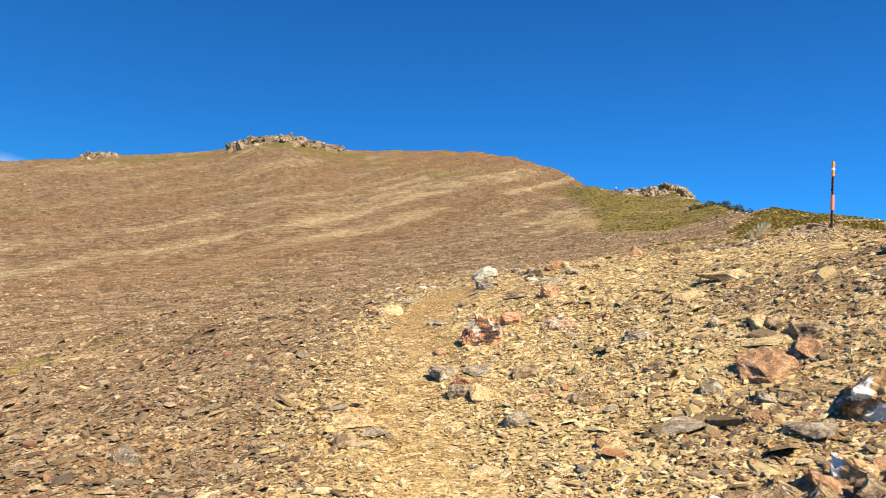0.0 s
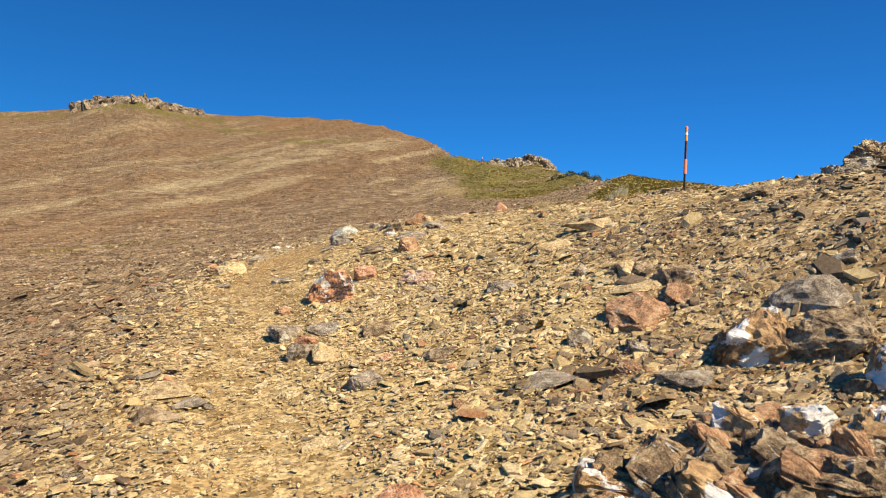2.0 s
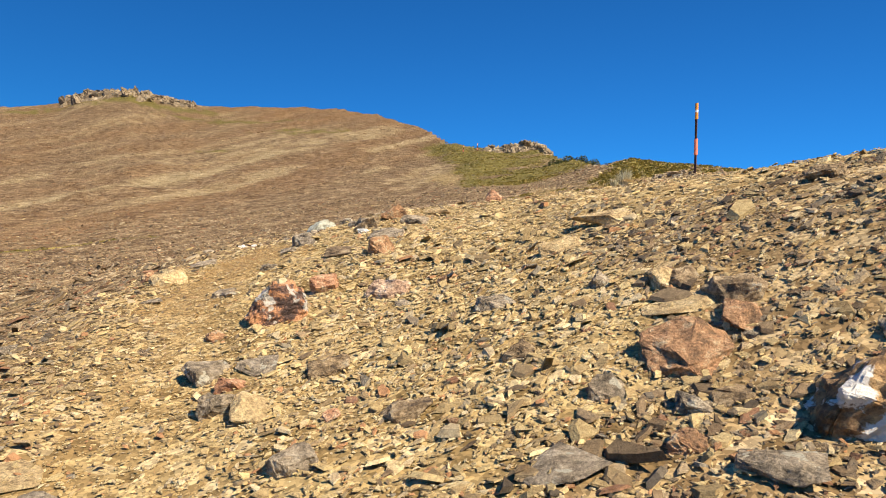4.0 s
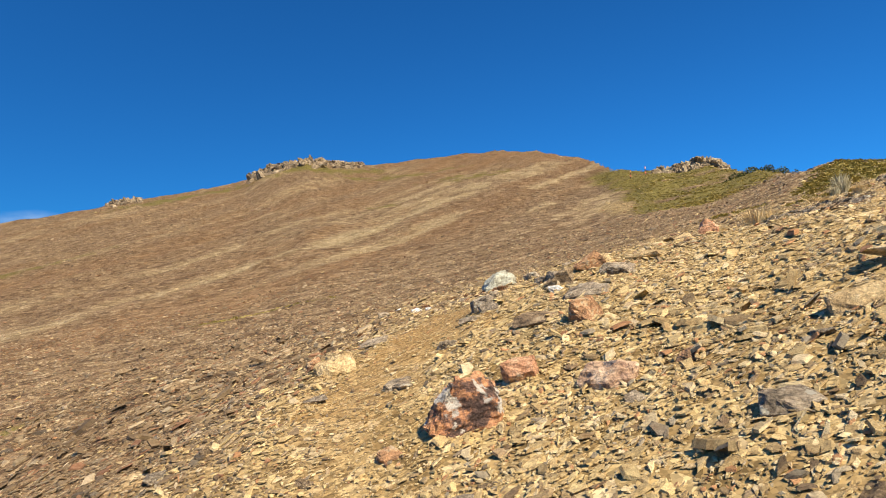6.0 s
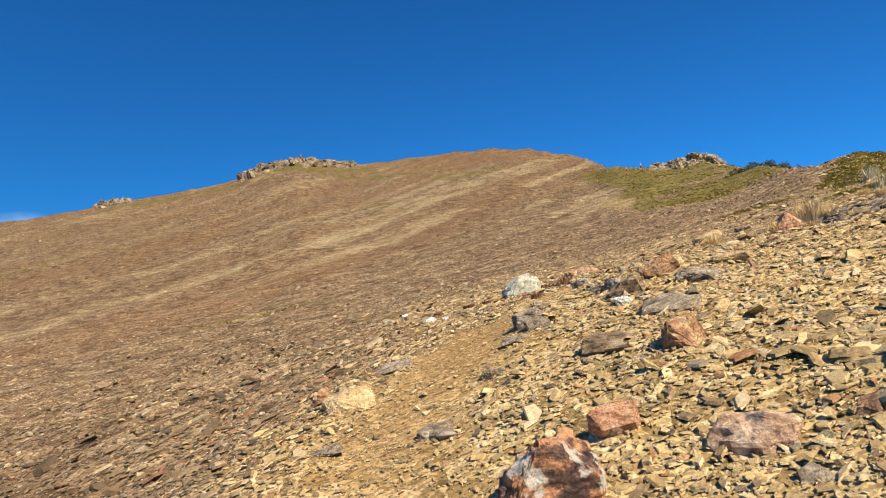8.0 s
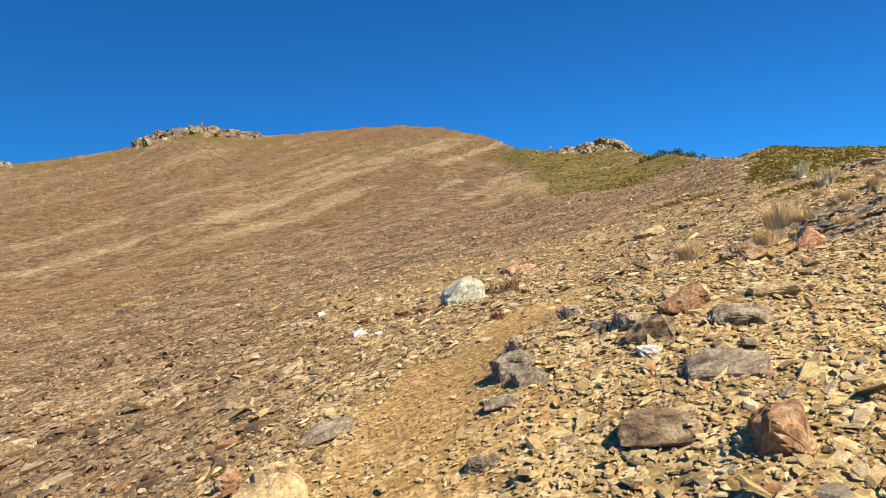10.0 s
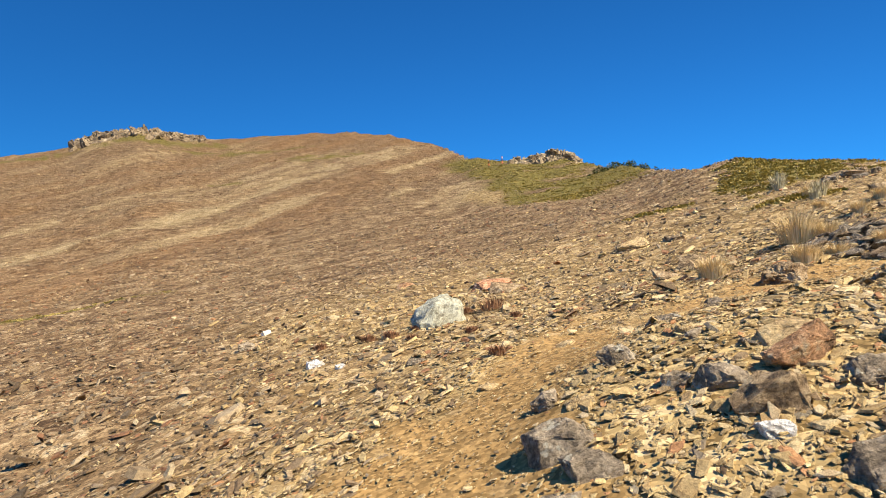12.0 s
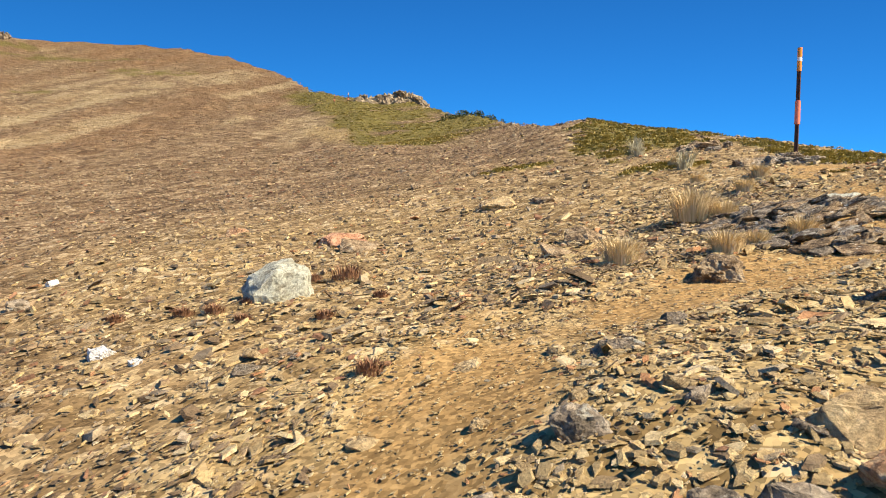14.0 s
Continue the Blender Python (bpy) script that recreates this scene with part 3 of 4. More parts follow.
# ---- boulders and slabs ----
def rock_bmesh(seed, dims, corners=16, rough=0.06, cuts=2, boxy=0.6, finest=0.14):
    g = random.Random(seed)
    bm = bmesh.new()
    for _ in range(corners):
        v = Vector((g.gauss(0, 1), g.gauss(0, 1), g.gauss(0, 1))).normalized()
        m = max(abs(v.x), abs(v.y), abs(v.z))
        v = v * (1 - boxy) + v / m * boxy
        bm.verts.new((v.x * dims[0] / 2, v.y * dims[1] / 2, v.z * dims[2] / 2))
    out = bmesh.ops.convex_hull(bm, input=bm.verts[:])
    loose = [e for e in out["geom_interior"] + out["geom_unused"] if isinstance(e, bmesh.types.BMVert)]
    bmesh.ops.delete(bm, geom=list(set(loose)), context="VERTS")
    small = min(dims)
    bmesh.ops.bevel(bm, geom=bm.edges[:], offset=small * 0.05, segments=1, affect="EDGES", clamp_overlap=True)
    bmesh.ops.triangulate(bm, faces=bm.faces[:])
    for _ in range(cuts):
        bmesh.ops.subdivide_edges(bm, edges=[e for e in bm.edges if e.calc_length() > small * finest], cuts=1, use_grid_fill=True)
    bmesh.ops.triangulate(bm, faces=bm.faces[:])
    bm.normal_update()
    shift = Vector((g.random() * 50, g.random() * 50, g.random() * 50))
    for v in bm.verts:
        p = v.co / max(dims) * 4 + shift
        layer = noise.noise(Vector((p.x, p.y, p.z * 6)) * 1.2)
        v.co += v.normal * small * rough * (noise.noise(p * 1.6) * 1.2 + noise.noise(p * 4.5) * 0.8 + noise.noise(p * 11) * 0.3 + layer * 0.8)
    if rough > 0.07:
        way = Vector((g.uniform(-.5, .5), g.uniform(-.5, .5), 1)).normalized()
        for v in bm.verts:
            q = v.co.dot(way) / small * 3.1 + noise.noise(v.co / max(dims) * 5 + shift) * .7
            v.co += v.normal * small * 0.035 * ((q % 1.0) - .5)
            k = v.co.x / small * 1.7 + noise.noise(v.co / max(dims) * 4 - shift) * 1.2
            v.co += v.normal * small * 0.025 * ((k % 1.0) - .5)
    return bm


def boulder(x, y, dims, turn, material, label, seed, tip=(0, 0), sink=0.47, name="boulder", corners=16, rough=0.06, cuts=2, boxy=0.6, lift=0.0, category="rock", group=""):
    bm = rock_bmesh(seed, dims, corners, rough, cuts, boxy, 0.14 if cuts < 3 else 0.045)
    me = bpy.data.meshes.new(name)
    bm.to_mesh(me)
    bm.free()
    me.materials.append(material)
    if boxy < 0.3:
        me.polygons.foreach_set("use_smooth", np.ones(len(me.polygons), bool))
    ob = new(name, me)
    z = float(height(x, y))
    e = 0.3
    lie = Vector((float(smooth_height(x - e, y) - smooth_height(x + e, y)), float(smooth_height(x, y - e) - smooth_height(x, y + e)), 2 * e))
    slope = Vector((0, 0, 1)).rotation_difference(lie.normalized()).to_matrix().to_4x4()
    ob.matrix_world = Matrix.Translation((x, y, z + dims[2] * (0.5 - sink) + lift)) @ slope @ pose(0, 0, 0, 0, 0, turn) @ pose(0, 0, 0, tip[0], tip[1], 0)
    return tagged(ob, label, category, group)


boulder(2.61, 5.65, (0.46, 0.46, 0.33), -34, M_RUST, "angular reddish-brown block with a dark shadowed side", 11)
boulder(2.95, 4.86, (0.56, 0.46, 0.44), -39, M_QUARTZ, "rusty schist slab with a white quartz patch", 12, (15, -8), cuts=3)
boulder(3.53, 5.05, (0.50, 0.35, 0.23), -28, M_GREY, "blue-grey schist slab with rusty edge on scree", 13, (20, 0))
boulder(3.30, 4.56, (0.50, 0.45, 0.34), -34, M_BROWN, "large ochre-brown broken block among scree", 14, (0, 5), cuts=3)
boulder(3.30, 4.01, (0.37, 0.29, 0.36), -50, M_QUARTZ, "pointed rusty rock streaked with white quartz", 15, (0, 10))
boulder(2.65, 3.89, (0.28, 0.23, 0.29), -36, M_QUARTZ, "upright rusty block with white quartz face", 16, (5, 0))
boulder(2.80, 3.48, (0.48, 0.30, 0.32), -39, M_QUARTZ, "rectangular rusty block banded with white quartz", 17, (0, 3), boxy=.9, corners=22, cuts=3)
boulder(0.71, 3.88, (0.25, 0.23, 0.23), -16, M_TERRA, "rounded rusty orange stone in tan scree", 20)
boulder(0.92, 3.67, (0.22, 0.19, 0.21), -13, M_GREY, "lichen-spotted grey stone in tan scree", 21)
boulder(1.13, 3.46, (0.25, 0.23, 0.20), -15, M_TERRA, "rusty brown broken stone in tan scree", 22)
boulder(1.37, 3.44, (0.21, 0.18, 0.20), -21, M_BROWN, "brown angular stone beside the bedrock outcrop", 23)
boulder(0.48, 8.11, (0.49, 0.41, 0.51), 0, M_RED, "red-brown boulder with pale mineral patches beside the trail", 12, (0, 12), sink=0.36, boxy=.45, corners=20, rough=.055, cuts=3)
boulder(0.86, 8.49, (0.24, 0.11, 0.24), -2, M_TERRA, "orange-red upright slab leaning behind the boulder", 25, (20, 0), boxy=.9, corners=22)
boulder(1.36, 8.12, (0.41, 0.29, 0.21), -5, M_PINK, "pinkish slab with a pale quartz band", 26, (8, 8))
boulder(-0.48, 10.71, (0.39, 0.33, 0.11), 2, M_GREY, "dark grey flat slab beside the worn trail", 27, (0, -6), sink=0.38, boxy=.75, corners=12)
boulder(-0.67, 10.16, (0.35, 0.28, 0.24), 13, M_TAN, "tan squarish block beside the worn trail", 28)
boulder(-0.94, 10.44, (0.17, 0.14, 0.19), 16, M_RUST, "small rusty stone beside a tan block", 29)
boulder(0.69, 10.43, (0.25, 0.20, 0.13), -8, M_GREY, "dark grey lichened stone beside the trail", 30)
boulder(-0.01, 9.13, (0.22, 0.19, 0.07), -8, M_GREY, "flat dark grey stone lying in tan scree", 31, sink=0.38, boxy=.75, corners=12)
boulder(-0.70, 9.26, (0.24, 0.21, 0.05), 23, M_GREY, "flat grey slab lying on the trail edge", 32, sink=0.38, boxy=.75, corners=12)
boulder(0.07, 7.97, (0.20, 0.16, 0.10), 0, M_RUST, "small rusty red stone on the trail edge", 33)
boulder(1.44, 7.75, (0.13, 0.11, 0.06), -24, M_GREY, "thin grey slab lying on tan scree", 34, sink=0.38, boxy=.75, corners=12)
boulder(1.83, 8.01, (0.21, 0.18, 0.07), -14, M_RUST, "rusty brown flat slab on tan scree", 35, (0, -12), sink=0.38, boxy=.75, corners=12)
boulder(2.18, 10.49, (0.28, 0.23, 0.12), -15, M_TAN, "tan broken block on the scree bank", 36)
boulder(1.76, 10.78, (0.30, 0.24, 0.17), -6, M_TAN, "pinkish tan block above the trail", 38)
boulder(1.39, 10.35, (0.30, 0.18, 0.25), -28, M_BROWN, "dark brown slab with a white broken edge", 39, (10, -20))
boulder(1.68, 10.57, (0.30, 0.12, 0.25), -14, M_RUST, "tilted reddish slab casting a deep shadow", 40, (25, -15), boxy=.9, corners=22)
boulder(1.87, 10.31, (0.35, 0.21, 0.20), -25, M_GREY, "grey slab leaning on the rock pile", 41, (10, -12))
boulder(1.53, 9.85, (0.45, 0.38, 0.13), -30, M_GREY, "stacked dark grey slabs beside the trail", 42, (0, -8), sink=0.38, boxy=.75, corners=12)
boulder(1.08, 9.45, (0.45, 0.38, 0.09), -12, M_BROWN, "long dark brown slab in the rock pile", 43, (0, 6), sink=0.38, boxy=.75, corners=12)
boulder(1.42, 9.10, (0.32, 0.26, 0.32), -12, M_RUST, "rusty red wedge-shaped rock in tan scree", 44, (0, 10))
boulder(0.67, 10.61, (0.27, 0.22, 0.13), -15, M_GREY, "dark grey stone on the trail edge", 45)
boulder(0.53, 10.32, (0.26, 0.22, 0.08), -3, M_GREY, "flat grey stone below a dark stone", 46, sink=0.38, boxy=.75, corners=12)
boulder(0.33, 9.82, (0.18, 0.14, 0.10), -9, M_GREY, "small dark grey stone on bare soil", 47)
boulder(-0.03, 9.21, (0.24, 0.20, 0.08), 6, M_GREY, "flat dark grey stone on the trail edge", 48, sink=0.38, boxy=.75, corners=12)
boulder(-0.68, 10.07, (0.38, 0.31, 0.22), 14, M_TAN, "large tan block at the trail edge", 49)
boulder(2.35, 19.10, (0.77, 0.66, 0.19), -16, M_TERRA, "flat orange-brown slab beside dark slabs", 50, sink=0.38, boxy=.75, corners=12)
boulder(0.95, 15.50, (0.59, 0.50, 0.47), -6, M_LICHEN, "pale green-grey lichen-covered boulder on the scree", 52, sink=0.3, boxy=.25, corners=40, rough=.04)
boulder(-0.33, 14.62, (0.20, 0.18, 0.15), 4, M_WHITE, "small white quartz stone on dark scree", 53)
boulder(-0.13, 14.11, (0.09, 0.09, 0.07), 6, M_WHITE, "tiny white quartz chip on dark scree", 54)
boulder(-1.30, 17.99, (0.25, 0.22, 0.21), 4, M_GREY, "pale grey stone on the scree slope", 55)
boulder(-1.18, 19.74, (0.17, 0.15, 0.16), 10, M_WHITE, "small pale quartz stone on the scree", 56)
boulder(2.41, 18.07, (0.63, 0.53, 0.13), -6, M_BROWN, "dark brown slab tipped above the boulder", 57, (15, 10), sink=0.38, boxy=.75, corners=12)
boulder(1.68, 11.81, (0.24, 0.16, 0.09), -38, M_GREY, "dark grey flat-topped stone above the trail", 58)
boulder(0.76, 11.15, (0.16, 0.11, 0.16), -11, M_GREY, "upright grey stone on bare soil", 59, (0, 10))
boulder(0.65, 10.66, (0.33, 0.26, 0.17), -24, M_GREY, "large dark grey boulder at the trail edge", 60)
boulder(0.86, 10.97, (0.14, 0.12, 0.04), -23, M_TAN, "pale tan flat stone on bare soil", 61, sink=0.38, boxy=.75, corners=12)
boulder(1.18, 11.31, (0.21, 0.15, 0.15), -34, M_GREY, "pale grey block with a dark shadowed side", 62, (0, 8))
boulder(1.22, 10.77, (0.16, 0.11, 0.11), -26, M_GREY, "grey schist block in the rock pile", 63)
boulder(1.34, 10.64, (0.24, 0.14, 0.16), -39, M_GREY, "tall grey-brown block in the rock pile", 64, (10, 10))
boulder(3.32, 14.93, (0.41, 0.25, 0.24), -19, M_BROWN, "dark brown slab on the scree slope", 65, (12, 10))
boulder(4.95, 19.73, (0.35, 0.28, 0.26), -30, M_BROWN, "brown stone on the scree slope", 66)
boulder(4.52, 20.49, (0.32, 0.27, 0.09), -20, M_BROWN, "flat brown stone on the scree slope", 67, sink=0.38, boxy=.75, corners=12)
boulder(3.98, 15.39, (0.56, 0.34, 0.26), -36, M_BROWN, "dark brown slab beside a dry tussock", 68, (0, 8))
boulder(3.25, 12.97, (0.42, 0.38, 0.32), -40, M_BROWN, "brown angular block above the trail", 69, (0, 5), cuts=3)
boulder(6.16, 14.40, (0.43, 0.35, 0.16), -45, M_LICHEN, "pale green-grey lichened stone near the pole", 72)
boulder(4.56, 12.88, (0.50, 0.42, 0.11), -47, M_BEDROCK, "dark flat bedrock slab on the slope", 73, sink=0.38, boxy=.75, corners=12)
boulder(3.13, 11.60, (0.22, 0.13, 0.36), -12, M_TERRA, "upright orange block on the slope", 74, boxy=.9, corners=22)
boulder(5.05, 19.60, (0.58, 0.47, 0.27), -18, M_TAN, "tan broken stone on the scree slope", 77)
boulder(5.53, 19.00, (0.41, 0.33, 0.16), -38, M_BROWN, "flat brown stone on the scree slope", 78)
boulder(5.52, 24.75, (0.43, 0.35, 0.19), -8, M_BROWN, "dark brown stone on the scree slope", 79)
boulder(1.64, 12.41, (0.13, 0.11, 0.04), -26, M_TAN, "pale tan stone at the trail edge", 80, sink=0.38, boxy=.75, corners=12)
boulder(0.67, 11.96, (0.14, 0.12, 0.04), -14, M_TAN, "flat tan stone on bare soil", 81, sink=0.38, boxy=.75, corners=12)
boulder(1.02, 11.69, (0.09, 0.07, 0.07), -14, M_TAN, "tan angular stone on bare soil", 82)
boulder(1.28, 12.33, (0.16, 0.14, 0.04), -18, M_TAN, "flat tan stone beside bare soil", 83, sink=0.38, boxy=.75, corners=12)
boulder(1.52, 11.16, (0.11, 0.09, 0.07), -35, M_GREY, "grey angular stone in tan scree", 84)
boulder(2.10, 11.97, (0.13, 0.11, 0.08), -51, M_GREY, "grey stone at the trail edge", 85)
boulder(1.81, 10.79, (0.16, 0.11, 0.16), -57, M_BROWN, "dark brown block in the rock pile", 86)
boulder(2.46, 18.76, (0.60, 0.51, 0.10), -25, M_TERRA, "flat orange-brown slab on dark scree", 87, sink=0.38, boxy=.75, corners=12)
boulder(1.26, 21.71, (0.49, 0.34, 0.25), -13, M_RUST, "rusty stone on the dark scree slope", 88)
boulder(3.12, 8.01, (0.54, 0.43, 0.11), -30, M_TAN, "tan slab jutting out over its own shadow", 89, (10, 8), sink=0.05, boxy=.85, corners=12)
boulder(2.71, 7.74, (0.42, 0.36, 0.15), -12, M_TAN, "orange-tan slab lying on the scree bank", 90, (20, 10), sink=0.38, boxy=.75, corners=12)
boulder(2.59, 6.70, (0.17, 0.14, 0.18), -33, M_GREY, "dark grey block in the scree bank", 91)
boulder(2.88, 6.36, (0.31, 0.25, 0.20), -34, M_TAN, "ochre stone in the scree bank", 92)
boulder(2.97, 5.76, (0.33, 0.28, 0.11), -35, M_RUST, "flat rusty slabs above a reddish block", 93, (0, 6), sink=0.38, boxy=.75, corners=12)
boulder(2.78, 6.07, (0.41, 0.35, 0.05), -22, M_TAN, "pale flat slab above a reddish block", 94, sink=0.38, boxy=.75, corners=12)
boulder(4.50, 7.04, (0.32, 0.26, 0.19), -29, M_BROWN, "brown block on the crest of the bank", 95)
boulder(1.20, 5.88, (0.36, 0.31, 0.09), -3, M_BROWN, "long brown slab lying on tan scree", 96, (0, -8), sink=0.38, boxy=.75, corners=12)
boulder(0.26, 6.51, (0.24, 0.19, 0.21), 0, M_GREY, "grey wedge-shaped stone on the trail edge", 97)
boulder(0.47, 6.39, (0.31, 0.27, 0.13), 4, M_TAN, "ochre tilted slab on the trail edge", 98, (10, 15), sink=0.38, boxy=.75, corners=12)
boulder(0.12, 7.14, (0.35, 0.28, 0.23), 12, M_GREY, "dark grey lumpy stone in tan scree", 99)
boulder(0.28, 6.84, (0.19, 0.14, 0.16), -4, M_TERRA, "orange-tan block behind a grey stone", 100)
boulder(0.86, 6.12, (0.13, 0.11, 0.09), 1, M_TERRA, "small orange stone in tan scree", 101)
boulder(0.68, 5.64, (0.25, 0.20, 0.16), -2, M_GREY, "mottled grey stone in tan scree", 102)
boulder(2.58, 5.21, (0.19, 0.15, 0.12), -33, M_BROWN, "brown five-sided stone beside a reddish block", 103)
boulder(2.25, 5.01, (0.17, 0.14, 0.12), -28, M_RUST, "rusty brown stone in the scree bank", 104)
boulder(2.47, 4.71, (0.34, 0.29, 0.11), -35, M_GREY, "broad grey slab with rusty stains", 105, (0, 5), sink=0.38, boxy=.75, corners=12)
boulder(1.76, 5.05, (0.37, 0.32, 0.08), -22, M_GREY, "long grey slab half buried in scree", 106, (0, -5), sink=0.38, boxy=.75, corners=12)
boulder(2.14, 5.55, (0.21, 0.16, 0.16), -24, M_GREY, "grey-brown block in the scree bank", 107)
boulder(0.87, 6.86, (0.29, 0.23, 0.16), -9, M_BROWN, "brown rounded stone in tan scree", 108)
boulder(1.97, 7.04, (0.28, 0.22, 0.16), -15, M_GREY, "grey cracked stone in tan scree", 109)
boulder(1.92, 6.27, (0.23, 0.18, 0.15), -27, M_BROWN, "brown squarish stone in tan scree", 110)
boulder(2.43, 5.26, (0.18, 0.15, 0.13), -33, M_GREY, "dark grey block in the scree bank", 111)
boulder(0.45, 4.80, (0.34, 0.29, 0.07), -1, M_TAN, "tan flat slab on the trail edge", 112, sink=0.38, boxy=.75, corners=12)
boulder(-0.65, 5.97, (0.37, 0.31, 0.09), 16, M_TAN, "pale tan slab resting on another slab", 113, (0, 8), sink=0.38, boxy=.75, corners=12)
boulder(-0.59, 5.54, (0.31, 0.26, 0.12), 7, M_BROWN, "brown tilted slab under a pale slab", 114, (0, 10), sink=0.38, boxy=.75, corners=12)
boulder(-0.42, 5.79, (0.26, 0.22, 0.07), -3, M_GREY, "thin grey slab at the trail edge", 115, sink=0.38, boxy=.75, corners=12)
boulder(4.64, 6.35, (0.23, 0.18, 0.10), -35, M_BROWN, "flat brown block on the crest of the bank", 116)
boulder(3.93, 5.24, (0.22, 0.18, 0.14), -44, M_GREY, "purplish grey block on the bank", 117)
boulder(2.93, 6.33, (0.31, 0.26, 0.10), -18, M_BROWN, "brown slab in the scree bank", 118, sink=0.38, boxy=.75, corners=12)
boulder(3.07, 5.95, (0.37, 0.29, 0.19), -29, M_BROWN, "dark reddish slab in the scree bank", 119)
boulder(3.11, 4.09, (0.18, 0.15, 0.14), -40, M_BROWN, "dark brown block among quartz rocks", 120)
boulder(2.58, 4.20, (0.30, 0.24, 0.14), -21, M_RUST, "rusty orange stone below a quartz slab", 121)
boulder(2.92, 3.31, (0.27, 0.22, 0.28), -45, M_BROWN, "dark brown block among quartz rocks", 122)
boulder(-2.27, 5.55, (0.27, 0.22, 0.18), 18, M_GREY, "pale grey pointed stone on dark scree", 123)
boulder(0.42, 7.08, (0.29, 0.25, 0.08), -7, M_GREY, "grey flat stone in tan scree", 124, sink=0.38, boxy=.75, corners=12)
boulder(1.29, 10.20, (0.15, 0.10, 0.09), -25, M_WHITE, "white broken quartz face in the rock pile", 127, (0, 10))
boulder(1.54, 3.50, (0.12, 0.10, 0.13), -20, M_WHITE, "small white quartz stone beside the bedrock", 125)
boulder(2.38, 4.02, (0.28, 0.24, 0.26), -20, M_QUARTZ, "ochre block with a white quartz foot", 126, (0, 8), boxy=.8)


def outcrop(x, y, long, wide, turn, count, dims, tilt, materials, label, seed, rise=0.1):
    """Bedrock broken along its layers into many slabs that dip one way."""
    g = random.Random(seed)
    top = new("bedrock_outcrop")
    top.location = (x, y, float(height(x, y)))
    c, k = math.cos(radians(turn)), math.sin(radians(turn))
    for n in range(count):
        a, q = g.uniform(0, math.tau), math.sqrt(g.random())
        u, v = math.cos(a) * q * long / 2, math.sin(a) * q * wide / 2
        px, py = x + u * c - v * k, y + u * k + v * c
        d = [m * g.uniform(.5, 1.4) for m in dims]
        slab = part("slab", rock_bmesh(seed * 90 + n, d, 14, .11, 2, .7), g.choice(materials), top)
        slab.location = (px - x, py - y, float(smooth_height(px, py)) + rise * (1 - q * q) - d[2] * g.uniform(.1, .38) - top.location.z)
        slab.rotation_euler = (radians(tilt[0] + g.gauss(0, 9)), radians(tilt[1] + g.gauss(0, 9)), radians(turn + g.gauss(0, 16)))
    return tagged(top, label, "bedrock")


outcrop(2.08, 3.28, 1.5, 0.95, -28, 80, (.36, .2, .2), (18, 14), (M_BEDROCK, M_BEDROCK, M_BEDROCK, M_BROWN, M_RUST, M_QUARTZ), "dark brown fissured bedrock with white quartz veins beside the trail", 31, .14)
outcrop(5.30, 14.30, 1.7, 1.3, -35, 120, (.26, .16, .06), (12, -18), (M_SLATE, M_SLATE, M_BEDROCK, M_BROWN), "dark grey layered bedrock ledge with pale lichen below the pole", 32, .12)
outcrop(4.55, 13.30, 1.1, 0.7, -40, 36, (.25, .17, .06), (10, -14), (M_SLATE, M_SLATE, M_BROWN), "low dark layered bedrock slabs on the slope", 33, .06)
outcrop(9.80, 18.30, 1.5, 0.7, -42, 20, (.42, .3, .2), (6, -6), (M_GREY, M_GREY, M_BROWN), "grey stepped bedrock at the foot of the pole", 34, .1)
outcrop(11.5, 22.1, 1.2, 0.8, -30, 12, (.4, .3, .22), (6, -6), (M_GREY, M_GREY, M_BROWN), "grey broken bedrock on the crest among mats", 35, .12)

# ---- marker poles ----
def cylinder(r, z0, z1, seg=14, bevel=0.0):
    bm = bmesh.new()
    bmesh.ops.create_cone(bm, cap_ends=True, segments=seg, radius1=r, radius2=r, depth=z1 - z0)
    bmesh.ops.translate(bm, vec=(0, 0, (z0 + z1) / 2), verts=bm.verts[:])
    if bevel:
        bmesh.ops.bevel(bm, geom=[e for e in bm.edges if abs(e.verts[0].co.z - e.verts[1].co.z) < 1e-5], offset=bevel, segments=2, affect="EDGES")
    return bm


def star_post(z0, z1, r=0.024, t=0.006):
    """A steel fence standard: three ribs."""
    bm = bmesh.new()
    for k in range(3):
        rib = bmesh.ops.create_cube(bm, size=1)["verts"]
        bmesh.ops.scale(bm, vec=(r, t, z1 - z0), verts=rib)
        bmesh.ops.translate(bm, vec=(r / 2, 0, (z0 + z1) / 2), verts=rib)
        bmesh.ops.rotate(bm, cent=(0, 0, 0), matrix=Matrix.Rotation(k * math.tau / 3 + 0.3, 3, "Z"), verts=rib)
    return bm


def marker_pole(x, y, z, tall, label, thick=1.0, lean=(0, 0)):
    ob = new("marker_pole")
    ob.matrix_world = pose(x, y, z, lean[0], lean[1], 15)
    part("post", star_post(-0.2, tall - 0.05, 0.034 * thick, 0.016 * thick), M_STEEL, ob, "rusty brown steel post")
    top = part("sleeve", cylinder(0.038 * thick, tall * 0.80, tall, 16, 0.006), M_ORANGE, ob, "bright orange plastic sleeve")
    part("reflector", cylinder(0.0395 * thick, tall * 0.885, tall * 0.915, 16), M_REFLECT, top, "white reflective tape")
    part("band", cylinder(0.044 * thick, tall * 0.355, tall * 0.555, 16, 0.006), M_FADED, ob, "faded pink-orange sleeve")
    return tagged(ob, label, "marker pole")


